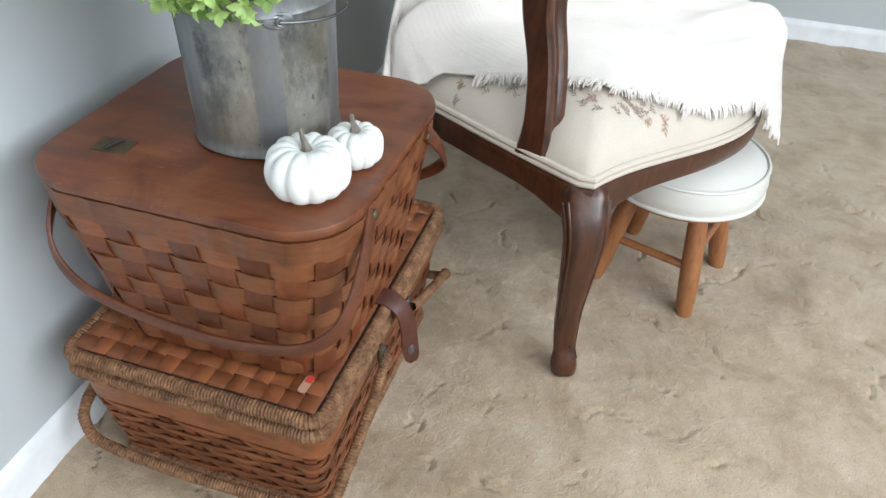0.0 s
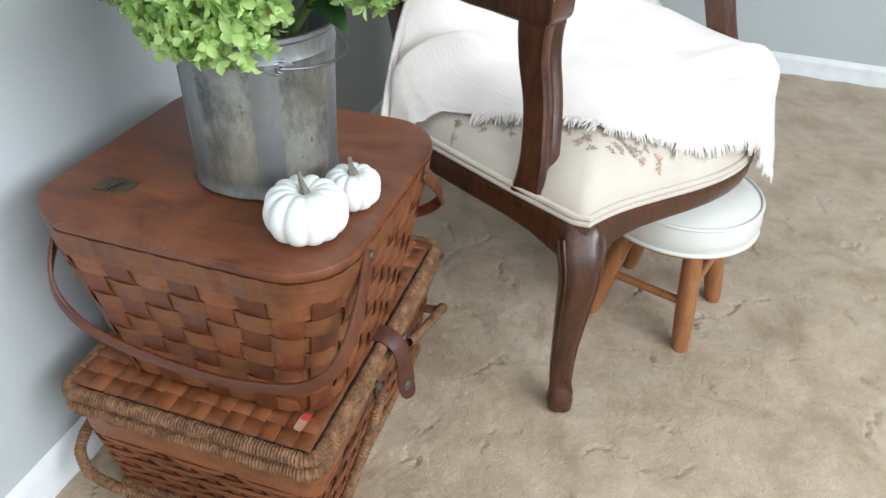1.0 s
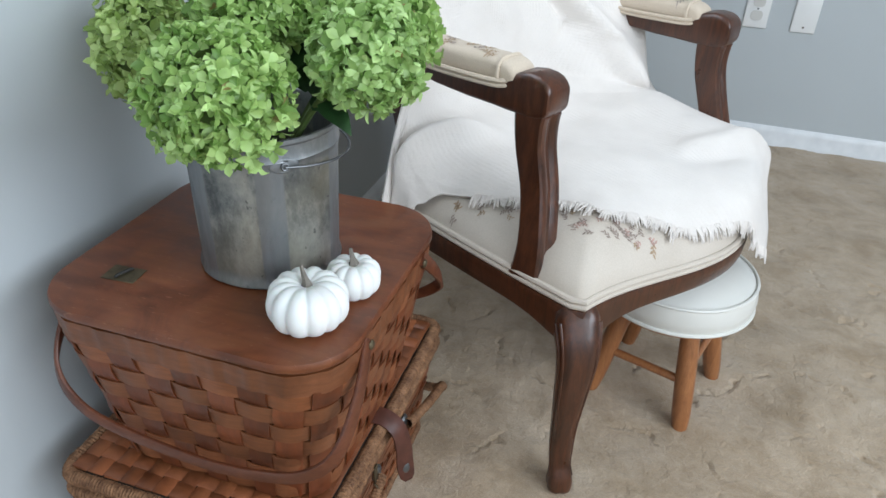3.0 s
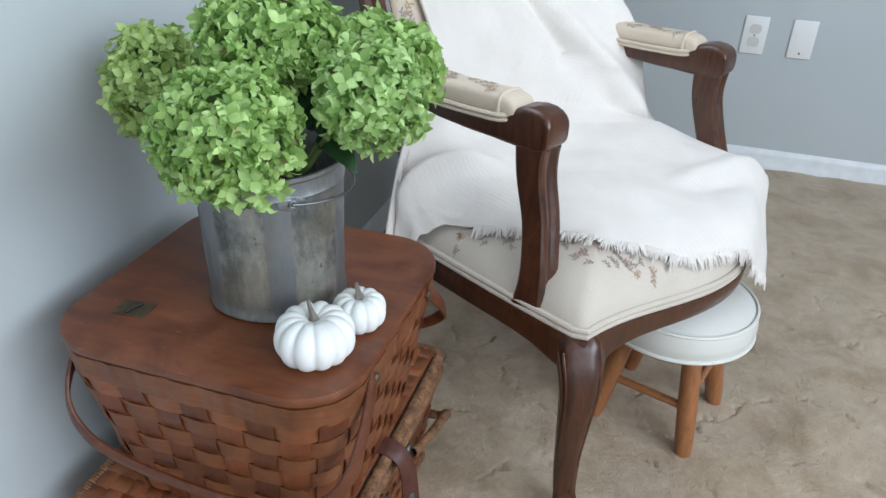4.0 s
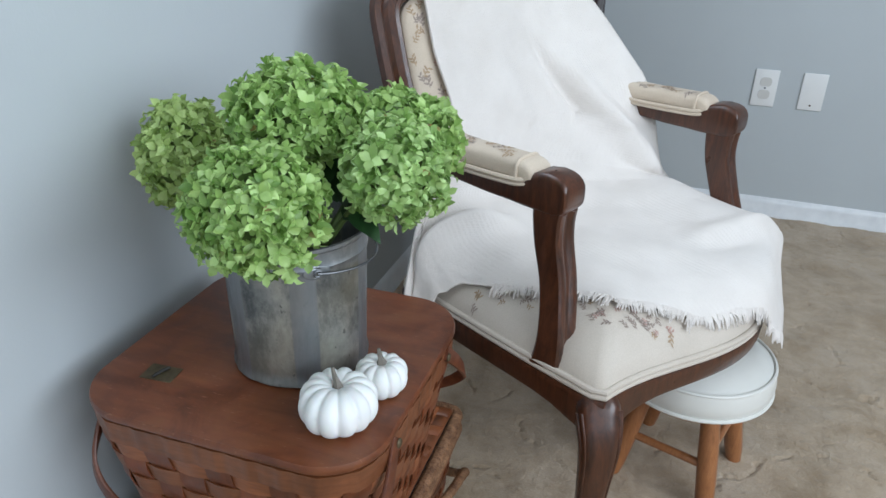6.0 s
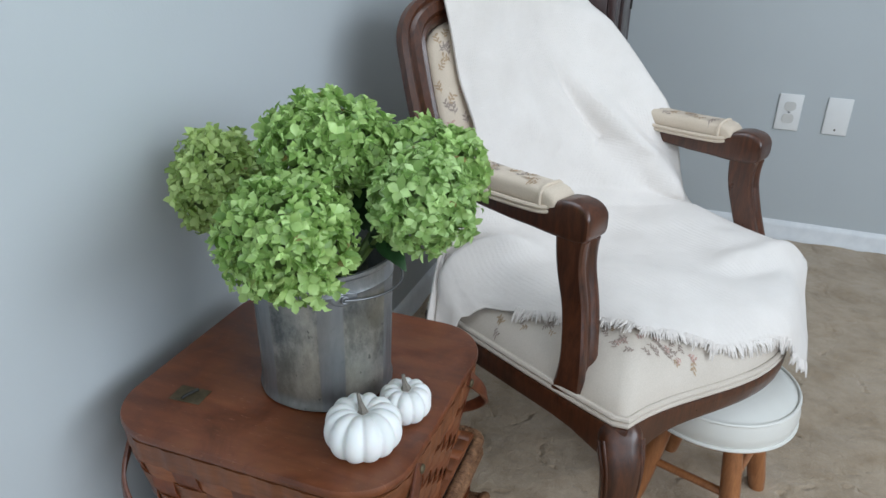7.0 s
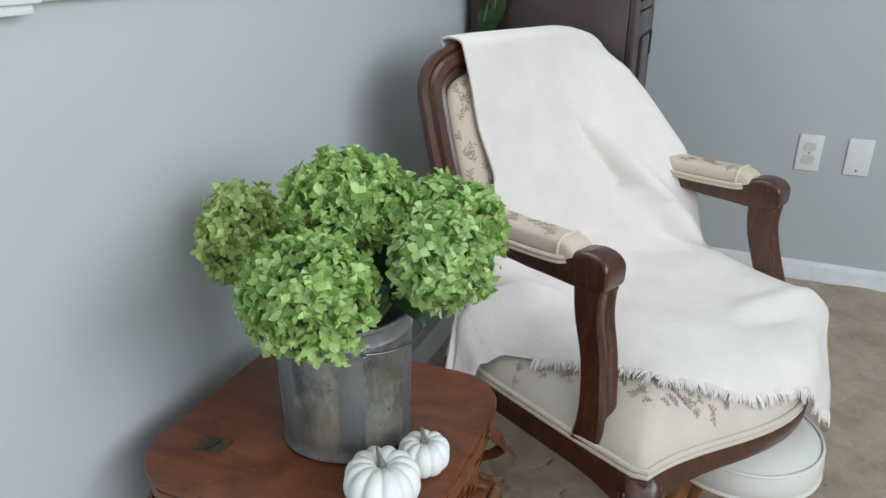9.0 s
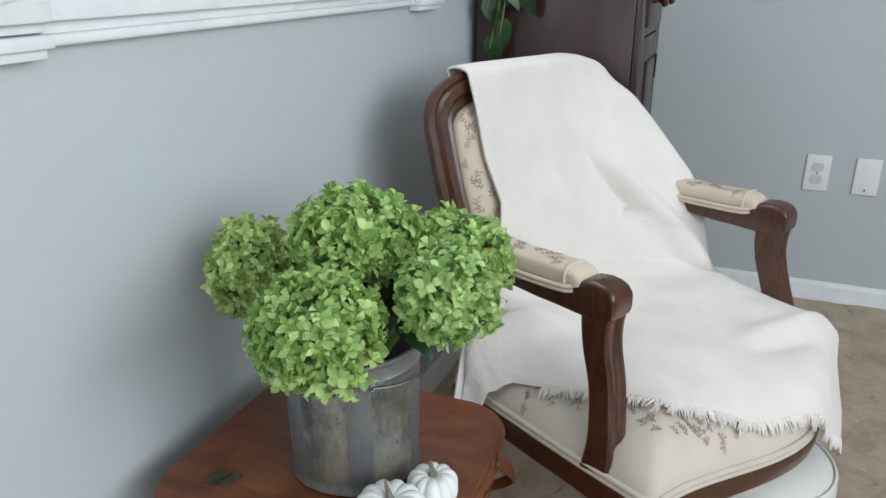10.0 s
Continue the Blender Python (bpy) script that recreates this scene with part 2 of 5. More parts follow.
PETALS = [petal("green_hydrangea_petal", (0.180, 0.320, 0.070), (0.430, 0.600, 0.200)),
          petal("pale_green_hydrangea_petal", (0.22, 0.37, 0.090), (0.47, 0.64, 0.255)),
          petal("faded_green_hydrangea_petal", (0.29, 0.41, 0.105), (0.53, 0.66, 0.250))]
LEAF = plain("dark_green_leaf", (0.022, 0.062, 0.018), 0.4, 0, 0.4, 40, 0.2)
STALK = plain("green_stalk", (0.10, 0.15, 0.04), 0.6, 0, 0.3, 60, 0.2)
THREAD = [plain("taupe_embroidery", (0.34, 0.275, 0.235), 0.85, 0, 0.25, 200, 0.3),
          plain("rose_embroidery", (0.46, 0.30, 0.255), 0.85, 0, 0.25, 200, 0.3),
          plain("tan_embroidery", (0.40, 0.29, 0.19), 0.85, 0, 0.25, 200, 0.3)]


# ---------------------------------------------------------------- mesh tools
def link_mesh(name, vf, mat, smooth=40, uv=None):
    verts, faces = vf
    me = bpy.data.meshes.new(name)
    me.from_pydata([tuple(v) for v in verts], [], [tuple(f) for f in faces])
    me.update()
    bm = bmesh.new()
    bm.from_mesh(me)
    bmesh.ops.recalc_face_normals(bm, faces=bm.faces)
    bm.to_mesh(me)
    bm.free()
    if uv:
        layer = me.uv_layers.new(name="UVMap")
        for loop in me.loops:
            layer.data[loop.index].uv = uv[loop.vertex_index]
    if smooth:
        me.shade_smooth()
        me.set_sharp_from_angle(angle=radians(smooth))
    me.materials.append(mat)
    return new(name, me)


def part(name, vf, mat, parent, label="", smooth=40, uv=None):
    """One mesh under a thing or under a part."""
    ob = link_mesh(name, vf, mat, smooth, uv)
    ob.parent = parent
    return tagged(ob, label)


def thing(name, label, category, m=None, group="", kind=""):
    ob = new(name)
    ob.empty_display_size = 0.05
    if m is not None:
        ob.matrix_world = m
    return tagged(ob, label, category, group, kind)


def join(*meshes):
    V, F = [], []
    for verts, faces in meshes:
        n = len(V)
        V += list(verts)
        F += [tuple(i + n for i in f) for f in faces]
    return V, F


def moved(vf, m):
    return [m @ Vector(v) for v in vf[0]], vf[1]


def box(x0, x1, y0, y1, z0, z1, bevel=0.0, seg=2):
    bm = bmesh.new()
    bmesh.ops.create_cube(bm, size=1)
    for v in bm.verts:
        v.co = Vector((x0 + (v.co.x + 0.5) * (x1 - x0), y0 + (v.co.y + 0.5) * (y1 - y0), z0 + (v.co.z + 0.5) * (z1 - z0)))
    if bevel:
        bmesh.ops.bevel(bm, geom=list(bm.edges), offset=bevel, segments=seg, profile=0.5, affect="EDGES")
    bm.verts.index_update()
    out = [v.co.copy() for v in bm.verts], [tuple(v.index for v in f.verts) for f in bm.faces]
    bm.free()
    return out


def grid(nu, nv, fn, wrap_u=False, wrap_v=False):
    V = [fn(i / (nu if wrap_u else nu - 1), j / (nv if wrap_v else nv - 1)) for i in range(nu) for j in range(nv)]
    F = []
    for i in range(nu if wrap_u else nu - 1):
        for j in range(nv if wrap_v else nv - 1):
            a, b = i * nv + j, ((i + 1) % nu) * nv + j
            c, d = ((i + 1) % nu) * nv + (j + 1) % nv, i * nv + (j + 1) % nv
            F.append((a, b, c, d))
    return V, F


def lathe(profile, n=32, cap=True):
    """Profile of (r, z) turned round z."""
    V = [Vector((r * math.cos(2 * math.pi * k / n), r * math.sin(2 * math.pi * k / n), z)) for r, z in profile for k in range(n)]
    F = [(i * n + k, i * n + (k + 1) % n, (i + 1) * n + (k + 1) % n, (i + 1) * n + k) for i in range(len(profile) - 1) for k in range(n)]
    if cap:
        F.append(tuple(range(n - 1, -1, -1)))
        F.append(tuple(range((len(profile) - 1) * n, len(profile) * n)))
    return V, F


def smooth_path(pts, n, closed=False):
    """Catmull-Rom through pts, n points to a span."""
    P = [Vector(p) for p in pts]
    out = []
    m = len(P)
    for i in range(m if closed else m - 1):
        if closed:
            a, b, c, d = P[i - 1], P[i], P[(i + 1) % m], P[(i + 2) % m]
        else:
            a, b, c, d = P[max(i - 1, 0)], P[i], P[i + 1], P[min(i + 2, m - 1)]
        for k in range(n):
            s = k / n
            out.append(0.5 * (2 * b + (c - a) * s + (2 * a - 5 * b + 4 * c - d) * s * s + (3 * b - a - 3 * c + d) * s ** 3))
    if not closed:
        out.append(P[-1])
    return out


def sweep(path, profile, up=(0, 0, 1), closed=False, size=None, ups=None):
    """Profile of (across, along up) carried along path."""
    n, k = len(path), len(profile)
    V = []
    for i, p in enumerate(path):
        if closed:
            t = path[(i + 1) % n] - path[i - 1]
        else:
            t = path[min(i + 1, n - 1)] - path[max(i - 1, 0)]
        t = t.normalized()
        ref = Vector(ups[i]) if ups else Vector(up)
        side = t.cross(ref)
        side = side.normalized() if side.length > 1e-6 else Vector((1, 0, 0))
        top = side.cross(t).normalized()
        s = size(i / (n - 1)) if size else 1.0
        sx, sy = s if isinstance(s, tuple) else (s, s)
        V += [p + side * (x * sx) + top * (y * sy) for x, y in profile]
    F = [(i * k + j, i * k + (j + 1) % k, ((i + 1) % n) * k + (j + 1) % k, ((i + 1) % n) * k + j)
         for i in range(n if closed else n - 1) for j in range(k)]
    if not closed:
        F += [tuple(range(k - 1, -1, -1)), tuple(range((n - 1) * k, n * k))]
    return V, F


def circle(r, n=8):
    return [(r * math.cos(2 * math.pi * i / n), r * math.sin(2 * math.pi * i / n)) for i in range(n)]


def rounded(w, h, r, n=3):
    """A rounded rectangle's outline of full width w and height h."""
    out = []
    for cx, cy, a0 in ((w / 2 - r, h / 2 - r, 0), (-w / 2 + r, h / 2 - r, 90), (-w / 2 + r, -h / 2 + r, 180), (w / 2 - r, -h / 2 + r, 270)):
        for i in range(n + 1):
            a = radians(a0 + 90 * i / n)
            out.append((cx + r * math.cos(a), cy + r * math.sin(a)))
    return out


def tube(pts, r, n=8, up=(0, 0, 1), closed=False, size=None):
    return sweep([Vector(p) for p in pts], circle(r, n), up, closed, size)


def rect_path(hx, hy, r, step=0.006):
    """Points at even steps round a rounded rectangle, with their outward normals."""
    raw = []
    for cx, cy, a0 in ((hx - r, hy - r, 0), (-hx + r, hy - r, 90), (-hx + r, -hy + r, 180), (hx - r, -hy + r, 270)):
        for i in range(17):
            a = radians(a0 + 90 * i / 16)
            raw.append(Vector((cx + r * math.cos(a), cy + r * math.sin(a))))
    raw.append(raw[0])
    lens = [0.0]
    for a, b in zip(raw, raw[1:]):
        lens.append(lens[-1] + (b - a).length)
    total = lens[-1]
    n = max(8, round(total / step))
    xs = np.interp(np.arange(n) * total / n, lens, [p.x for p in raw])
    ys = np.interp(np.arange(n) * total / n, lens, [p.y for p in raw])
    pts = [Vector((x, y)) for x, y in zip(xs, ys)]
    nor = []
    for i in range(n):
        t = (pts[(i + 1) % n] - pts[i - 1]).normalized()
        nor.append(Vector((t.y, -t.x)))
    return pts, nor, total


def rope(path, r, closed=False, strands=3, pitch=0.022, step=0.004):
    """A twisted rope: strands wound round the path."""
    P = [Vector(p) for p in path]
    if closed:
        P = P + [P[0]]
    lens = [0.0]
    for a, b in zip(P, P[1:]):
        lens.append(lens[-1] + (b - a).length)
    n = max(6, int(lens[-1] / step))
    s = np.linspace(0, lens[-1], n)
    Q = [Vector(q) for q in zip(*(np.interp(s, lens, [p[k] for p in P]) for k in range(3)))]
    out = []
    for j in range(strands):
        line = []
        for i, q in enumerate(Q):
            t = (Q[min(i + 1, n - 1)] - Q[max(i - 1, 0)]).normalized()
            side = t.cross(Vector((0.13, 0.21, 0.97))).normalized()
            top = side.cross(t)
            a = 2 * math.pi * (j / strands + s[i] / pitch)
            line.append(q + (side * math.cos(a) + top * math.sin(a)) * r * 0.5)
        out.append(sweep(line, circle(r * 0.62, 6)))
    return join(*out)


def wrapped(path, r, closed=False, pitch=0.0042, step=0.00125, n=9):
    """A core bound with thin cord: a tube with a fine winding ridge."""
    P = [Vector(p) for p in path]
    if closed:
        P = P + [P[0]]
    lens = [0.0]
    for a, b in zip(P, P[1:]):
        lens.append(lens[-1] + (b - a).length)
    m = max(6, int(lens[-1] / step))
    s = np.linspace(0, lens[-1], m, endpoint=not closed)
    Q = [Vector(q) for q in zip(*(np.interp(s, lens, [p[k] for p in P]) for k in range(3)))]
    V = []
    for i, q in enumerate(Q):
        t = ((Q[(i + 1) % m] - Q[i - 1]) if closed else (Q[min(i + 1, m - 1)] - Q[max(i - 1, 0)])).normalized()
        side = t.cross(Vector((0.13, 0.21, 0.97))).normalized()
        top = side.cross(t)
        lump = 1 + 0.10 * noise.noise((s[i] * 90, r * 900, 3.0)) + 0.07 * noise.noise((s[i] * 320, r * 900, 9.0))
        for k in range(n):
            ang = 2 * math.pi * k / n
            rr = r * lump * (1 + 0.10 * math.sin(2 * math.pi * s[i] / pitch + ang))
            V.append(q + (side * math.cos(ang) + top * math.sin(ang)) * rr)
    F = [(i * n + j, i * n + (j + 1) % n, ((i + 1) % m) * n + (j + 1) % n, ((i + 1) % m) * n + j) for i in range(m if closed else m - 1) for j in range(n)]
    return V, F


# ---------------------------------------------------------------- the room
def wall_with_opening(axis, at, thick, lo, hi, h, o0, o1, z0, z1):
    """A wall in the plane axis = at, with one opening; a lies along it."""
    def slab(a0, a1, c0, c1):
        t0, t1 = min(at, at + thick), max(at, at + thick)
        return box(t0, t1, a0, a1, c0, c1) if axis == "x" else box(a0, a1, t0, t1, c0, c1)
    return join(slab(lo, o0, 0, h), slab(o1, hi, 0, h), slab(o0, o1, 0, z0), slab(o0, o1, z1, h))


def setting(name, vf, mat, label, category, smooth=40):
    return tagged(link_mesh(name, vf, mat, smooth), label, category, "", "structure")


setting("wall_west", wall_with_opening("x", 0, -0.14, ROOM_Y0 - 0.14, ROOM_Y1 + 0.14, ROOM_H, 1.34, 2.19, 1.02, 2.12), WALL,
        "pale blue-grey painted wall under a window", "wall")
setting("wall_north", box(0.0, ROOM_X, ROOM_Y1, ROOM_Y1 + 0.14, 0, ROOM_H), WALL, "pale blue-grey painted wall with two cover plates", "wall")
# Unseen east wall, set close so light from its opening falls steeper.
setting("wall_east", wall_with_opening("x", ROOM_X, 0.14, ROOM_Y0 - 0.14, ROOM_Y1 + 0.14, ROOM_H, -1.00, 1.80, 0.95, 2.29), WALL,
        "unseen pale blue-grey painted wall with a wide window opening", "wall")
# Unseen south wall, added with an opening for the fill lamp.
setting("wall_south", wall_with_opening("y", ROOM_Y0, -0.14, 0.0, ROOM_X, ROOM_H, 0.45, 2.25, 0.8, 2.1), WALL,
        "unseen pale blue-grey painted wall with an opening added for fill light", "wall")
setting("ceiling", box(-0.14, ROOM_X + 0.14, ROOM_Y0 - 0.14, ROOM_Y1 + 0.14, ROOM_H, ROOM_H + 0.1), TRIM, "plain white ceiling", "ceiling")


def carpet_mesh():
    """Pile that rolls in low tufts, with short creases where it parts."""
    def height(x, y):
        a = noise.noise((x * 11, y * 11, 0.3)) * 0.0035
        w = noise.noise((x * 7, y * 7, 4.2)) * 0.5
        rag = noise.noise((x * 70, y * 70, 5.5)) * 0.16
        c = abs(noise.noise((x * 8 + w, y * 9 - w, 7.7)) + rag * 0.6)
        gate = max(0.0, noise.noise((x * 17, y * 17, 12.0)) - 0.05)
        crease = -0.008 * max(0.0, 1 - c / 0.030) * min(1.0, gate * 5.0)
        b = (0.5 - abs(noise.noise((x * 6 + 0.4 * w, y * 6.5, 21.0)))) * 0.007
        return a * 1.3 + b + crease + noise.noise((x * 55, y * 55, 2.0)) * 0.0012 + noise.noise((x * 140, y * 140, 8.0)) * 0.0010
    x0, x1, y0, y1, s = 0.0, 1.9, 1.05, ROOM_Y1, 0.0042
    nx, ny = int((x1 - x0) / s), int((y1 - y0) / s)
    V = []
    for i in range(nx + 1):
        for j in range(ny + 1):
            x, y = x0 + (x1 - x0) * i / nx, y0 + (y1 - y0) * j / ny
            fade = min(1.0, (x1 - x) / 0.1, (y - y0) / 0.1)
            V.append((x, y, height(x, y) * max(0.0, fade)))
    k = ny + 1
    F = [(i * k + j, (i + 1) * k + j, (i + 1) * k + j + 1, i * k + j + 1) for i in range(nx) for j in range(ny)]
    rest = join(*(([(a, c, 0), (b, c, 0), (b, d, 0), (a, d, 0)], [(0, 1, 2, 3)])
                  for a, b, c, d in ((x1, ROOM_X, y0, y1), (0, ROOM_X, ROOM_Y0, y0))))
    return join((V, F), rest)


setting("floor", carpet_mesh(), CARPET, "beige cut-pile carpet with rumpled tufts and creases", "carpet", 180)

BASE_H = 0.065
BASE_PROFILE = [(0, 0), (0.013, 0), (0.013, 0.012), (0.011, 0.016), (0.0105, 0.046), (0.008, 0.056), (0.004, 0.062), (0, BASE_H)]


def baseboard(a, b, inward):
    d = (Vector(b) - Vector(a)).normalized()
    n = Vector(inward)
    V = [Vector(p) + n * x + Vector((0, 0, z)) for p in (a, b) for x, z in BASE_PROFILE]
    k = len(BASE_PROFILE)
    return V, [(j, (j + 1) % k, k + (j + 1) % k, k + j) for j in range(k)] + [tuple(range(k)), tuple(range(2 * k - 1, k - 1, -1))]


for name, a, b, inward in (("baseboard_west", (0, ROOM_Y0, 0), (0, ROOM_Y1, 0), (1, 0, 0)),
                           ("baseboard_north", (0.013, ROOM_Y1, 0), (ROOM_X, ROOM_Y1, 0), (0, -1, 0)),
                           ("baseboard_east", (ROOM_X, ROOM_Y0, 0), (ROOM_X, ROOM_Y1 - 0.013, 0), (-1, 0, 0)),
                           ("baseboard_south", (0.013, ROOM_Y0, 0), (ROOM_X - 0.013, ROOM_Y0, 0), (0, 1, 0))):
    setting(name, baseboard(a, b, inward), TRIM, "white painted baseboard with a stepped top edge", "baseboard")


def window_1():
    w = thing("window_1", "white painted window casing with a stepped apron on the blue-grey wall", "window", pose(0, 1.76, 0.955), kind="structure")
    part("apron", join(box(0.001, 0.020, -0.44, 0.42, -0.004, 0.008, 0.004, 3), box(0.001, 0.012, -0.44, 0.42, 0.008, 0.020, 0.001)), TRIM, w)
    part("window_sill", box(-0.10, 0.028, -0.44, 0.42, 0.020, 0.085, 0.003), TRIM, w)
    for s in (-1, 1):
        y0, y1 = (-0.565, -0.445) if s < 0 else (0.425, 0.545)
        part("window_frame", box(0.001, 0.026, y0, y1, 0.010, 1.30, 0.004), TRIM, w)
        block = part("corner_block", box(0.027, 0.040, y0 + 0.002, y1 - 0.002, 0.02, 0.14, 0.004), TRIM, w)
        part("rosette", moved(lathe([(0.0455, 0), (0.0455, 0.006), (0.038, 0.009), (0.030, 0.004), (0.012, 0.004), (0.008, 0.010), (0.001, 0.011)], 32),
                              pose(0.040, (y0 + y1) / 2, 0.085, 0, 90, 0)), TRIM, block)
        part("end_trim", join(box(0.001, 0.034, y0, y1, -0.004, 0.009, 0.002), box(0.001, 0.026, y0 + 0.004, y1 - 0.004, -0.014, -0.004, 0.002)), TRIM, w)
    part("window_frame", box(0.001, 0.026, -0.445, 0.425, 1.19, 1.30, 0.004), TRIM, w)
    for y0, y1, z0, z1 in ((-0.415, -0.375, 0.09, 1.17), (0.385, 0.425, 0.09, 1.17), (-0.375, 0.385, 0.09, 0.13), (-0.375, 0.385, 1.13, 1.17)):
        part("sash_rail", box(-0.09, -0.05, y0, y1, z0, z1, 0.003), TRIM, w)


window_1()


def cover_plate(name, label, x, socket):
    p = thing(name, label, "wall plate", pose(x, ROOM_Y1, 0.423))
    part("plate", box(-0.035, 0.035, -0.0065, -0.0002, -0.057, 0.057, 0.0028, 3), PLASTIC, p)
    if socket:
        for z in (-0.0195, 0.0195):
            face = sweep([Vector((0, -0.0060, 0)), Vector((0, -0.0086, 0))], rounded(0.034, 0.028, 0.011, 5), (0, 0, 1))
            part("receptacle", moved(face, pose(0, 0, z)), SOCKET, p, "rounded receptacle face")
        part("screw", moved(lathe([(0.003, 0), (0.003, 0.001), (0.001, 0.0015)], 12), pose(0, -0.0065, 0, 90, 0, 0)), WIRE, p)
    else:
        part("screw", moved(lathe([(0.003, 0), (0.003, 0.001), (0.001, 0.0015)], 12), pose(0, -0.0065, -0.041, 90, 0, 0)), BRASS, p)


cover_plate("outlet_plate", "white wall plate with two grey receptacles above the baseboard", 0.891, True)
cover_plate("blank_plate", "blank white wall plate with one small screw", 1.029, False)


# ---------------------------------------------------------------- dark cabinet and trailing plant in the corner
def cabinet():
    x0, x1, y0, y1, h = 0.018, 0.418, 2.545, 2.86, 1.12
    c = thing("cabinet", "dark cherry wood cabinet with a drawer over a panelled door", "cabinet", pose(x0, y0, 0))
    w, d = x1 - x0, y1 - y0
    part("body", box(0, w - 0.020, 0, d, 0.07, h - 0.03, 0.003), CABINET, c)
    part("top", box(-0.004, w + 0.012, -0.014, d + 0.012, h - 0.029, h, 0.006), CABINET, c)
    part("plinth", box(0, w - 0.03, 0.01, d - 0.01, 0.0, 0.069, 0.002), CABINET, c)
    for a, b in ((0.0, 0.035), (d - 0.035, d)):
        part("stile", box(w - 0.0195, w, a, b, 0.02, h - 0.031, 0.004), CABINET, c)
    for z in (0.871, h - 0.055):
        part("rail", box(w - 0.0195, w - 0.002, 0.036, d - 0.036, z, z + 0.020, 0.003), CABINET, c)
    drawer = part("drawer", box(w - 0.019, w + 0.006, 0.040, d - 0.040, 0.893, h - 0.058, 0.005), CABINET, c)
    for y in (0.09, d - 0.09):
        knob = lathe([(0.009, 0), (0.009, 0.004), (0.006, 0.010), (0.008, 0.016), (0.0155, 0.021), (0.0165, 0.027), (0.012, 0.033), (0.001, 0.035)], 20)
        part("knob", moved(knob, pose(w + 0.006, y, 0.952, 0, 90, 0)), MAHOGANY, drawer, "turned wooden knob")
    for a, b in ((0.040, d - 0.040),):
        door = part("door", box(w - 0.019, w - 0.001, a, b, 0.09, 0.868, 0.004), CABINET, c)
        part("panel", box(w - 0.0005, w + 0.006, a + 0.05, b - 0.05, 0.15, 0.81, 0.006), CABINET, door)
        for z in (0.20, 0.78):
            part("hinge", box(w - 0.0008, w + 0.005, b - 0.008, b + 0.004, z - 0.03, z + 0.03, 0.001), DARK, door, "black hinge")


cabinet()


def leaf_blade(length, width, bend=0.3, n=5):
    """A heart-shaped blade along +y, bent down."""
    V, F = [], []
    for i in range(n + 1):
        s = i / n
        w = width * 0.5 * (math.sin(math.pi * min(1, s * 0.92 + 0.08) ** 0.62))
        y, z = length * s, -bend * length * s * s
        V += [Vector((-w, y, z + 0.12 * w)), Vector((0, y, z - 0.05 * w)), Vector((w, y, z + 0.12 * w))]
    for i in range(n):
        a = i * 3
        F += [(a, a + 1, a + 4, a + 3), (a + 1, a + 2, a + 5, a + 4)]
    return V, F


def trailing_plant():
    rnd = random.Random(5)
    p = thing("trailing_plant", "trailing houseplant with dark leaves in a white pot", "plant", pose(0.12, 2.63, 1.12))
    part("pot", lathe([(0.042, 0), (0.045, 0.003), (0.056, 0.085), (0.060, 0.087), (0.060, 0.10), (0.053, 0.10), (0.050, 0.088)], 28), plain("white_glazed_pot", (0.7, 0.7, 0.68), 0.25), p)
    part("soil", lathe([(0.051, 0.084), (0.049, 0.086)], 24), DARK, p)
    vines = [[(0, 0, .09), (-.03, -.05, .13), (-.05, -.105, .06), (-.045, -.112, -.06), (-.065, -.115, -.19)],
             [(0, 0, .09), (.0, -.05, .14), (-.015, -.105, .06), (-.010, -.115, -.08), (-.03, -.12, -.25)],
             [(0, 0, .09), (.04, -.05, .14), (.03, -.105, .05), (.02, -.11, -.07), (.03, -.12, -.16)],
             [(0, 0, .09), (-.02, -.06, .13), (-.035, -.11, .02), (-.03, -.115, -.14), (-.055, -.12, -.28)]]
    for pts in vines:
        line = smooth_path(pts, 7)
        part("vine", tube(line, 0.0022, 5, (0.3, 0.9, 0.1)), STALK, p)
        for i in range(8, len(line), 3):
            m = Matrix.Translation(line[i]) @ pose(0, 0, 0, rnd.uniform(-95, -60), rnd.uniform(-25, 25), rnd.uniform(120, 240) + (i % 2) * 60)
            part("leaf", moved(leaf_blade(rnd.uniform(.055, .085), rnd.uniform(.04, .058), rnd.uniform(.1, .4)), m), LEAF, p)


trailing_plant()


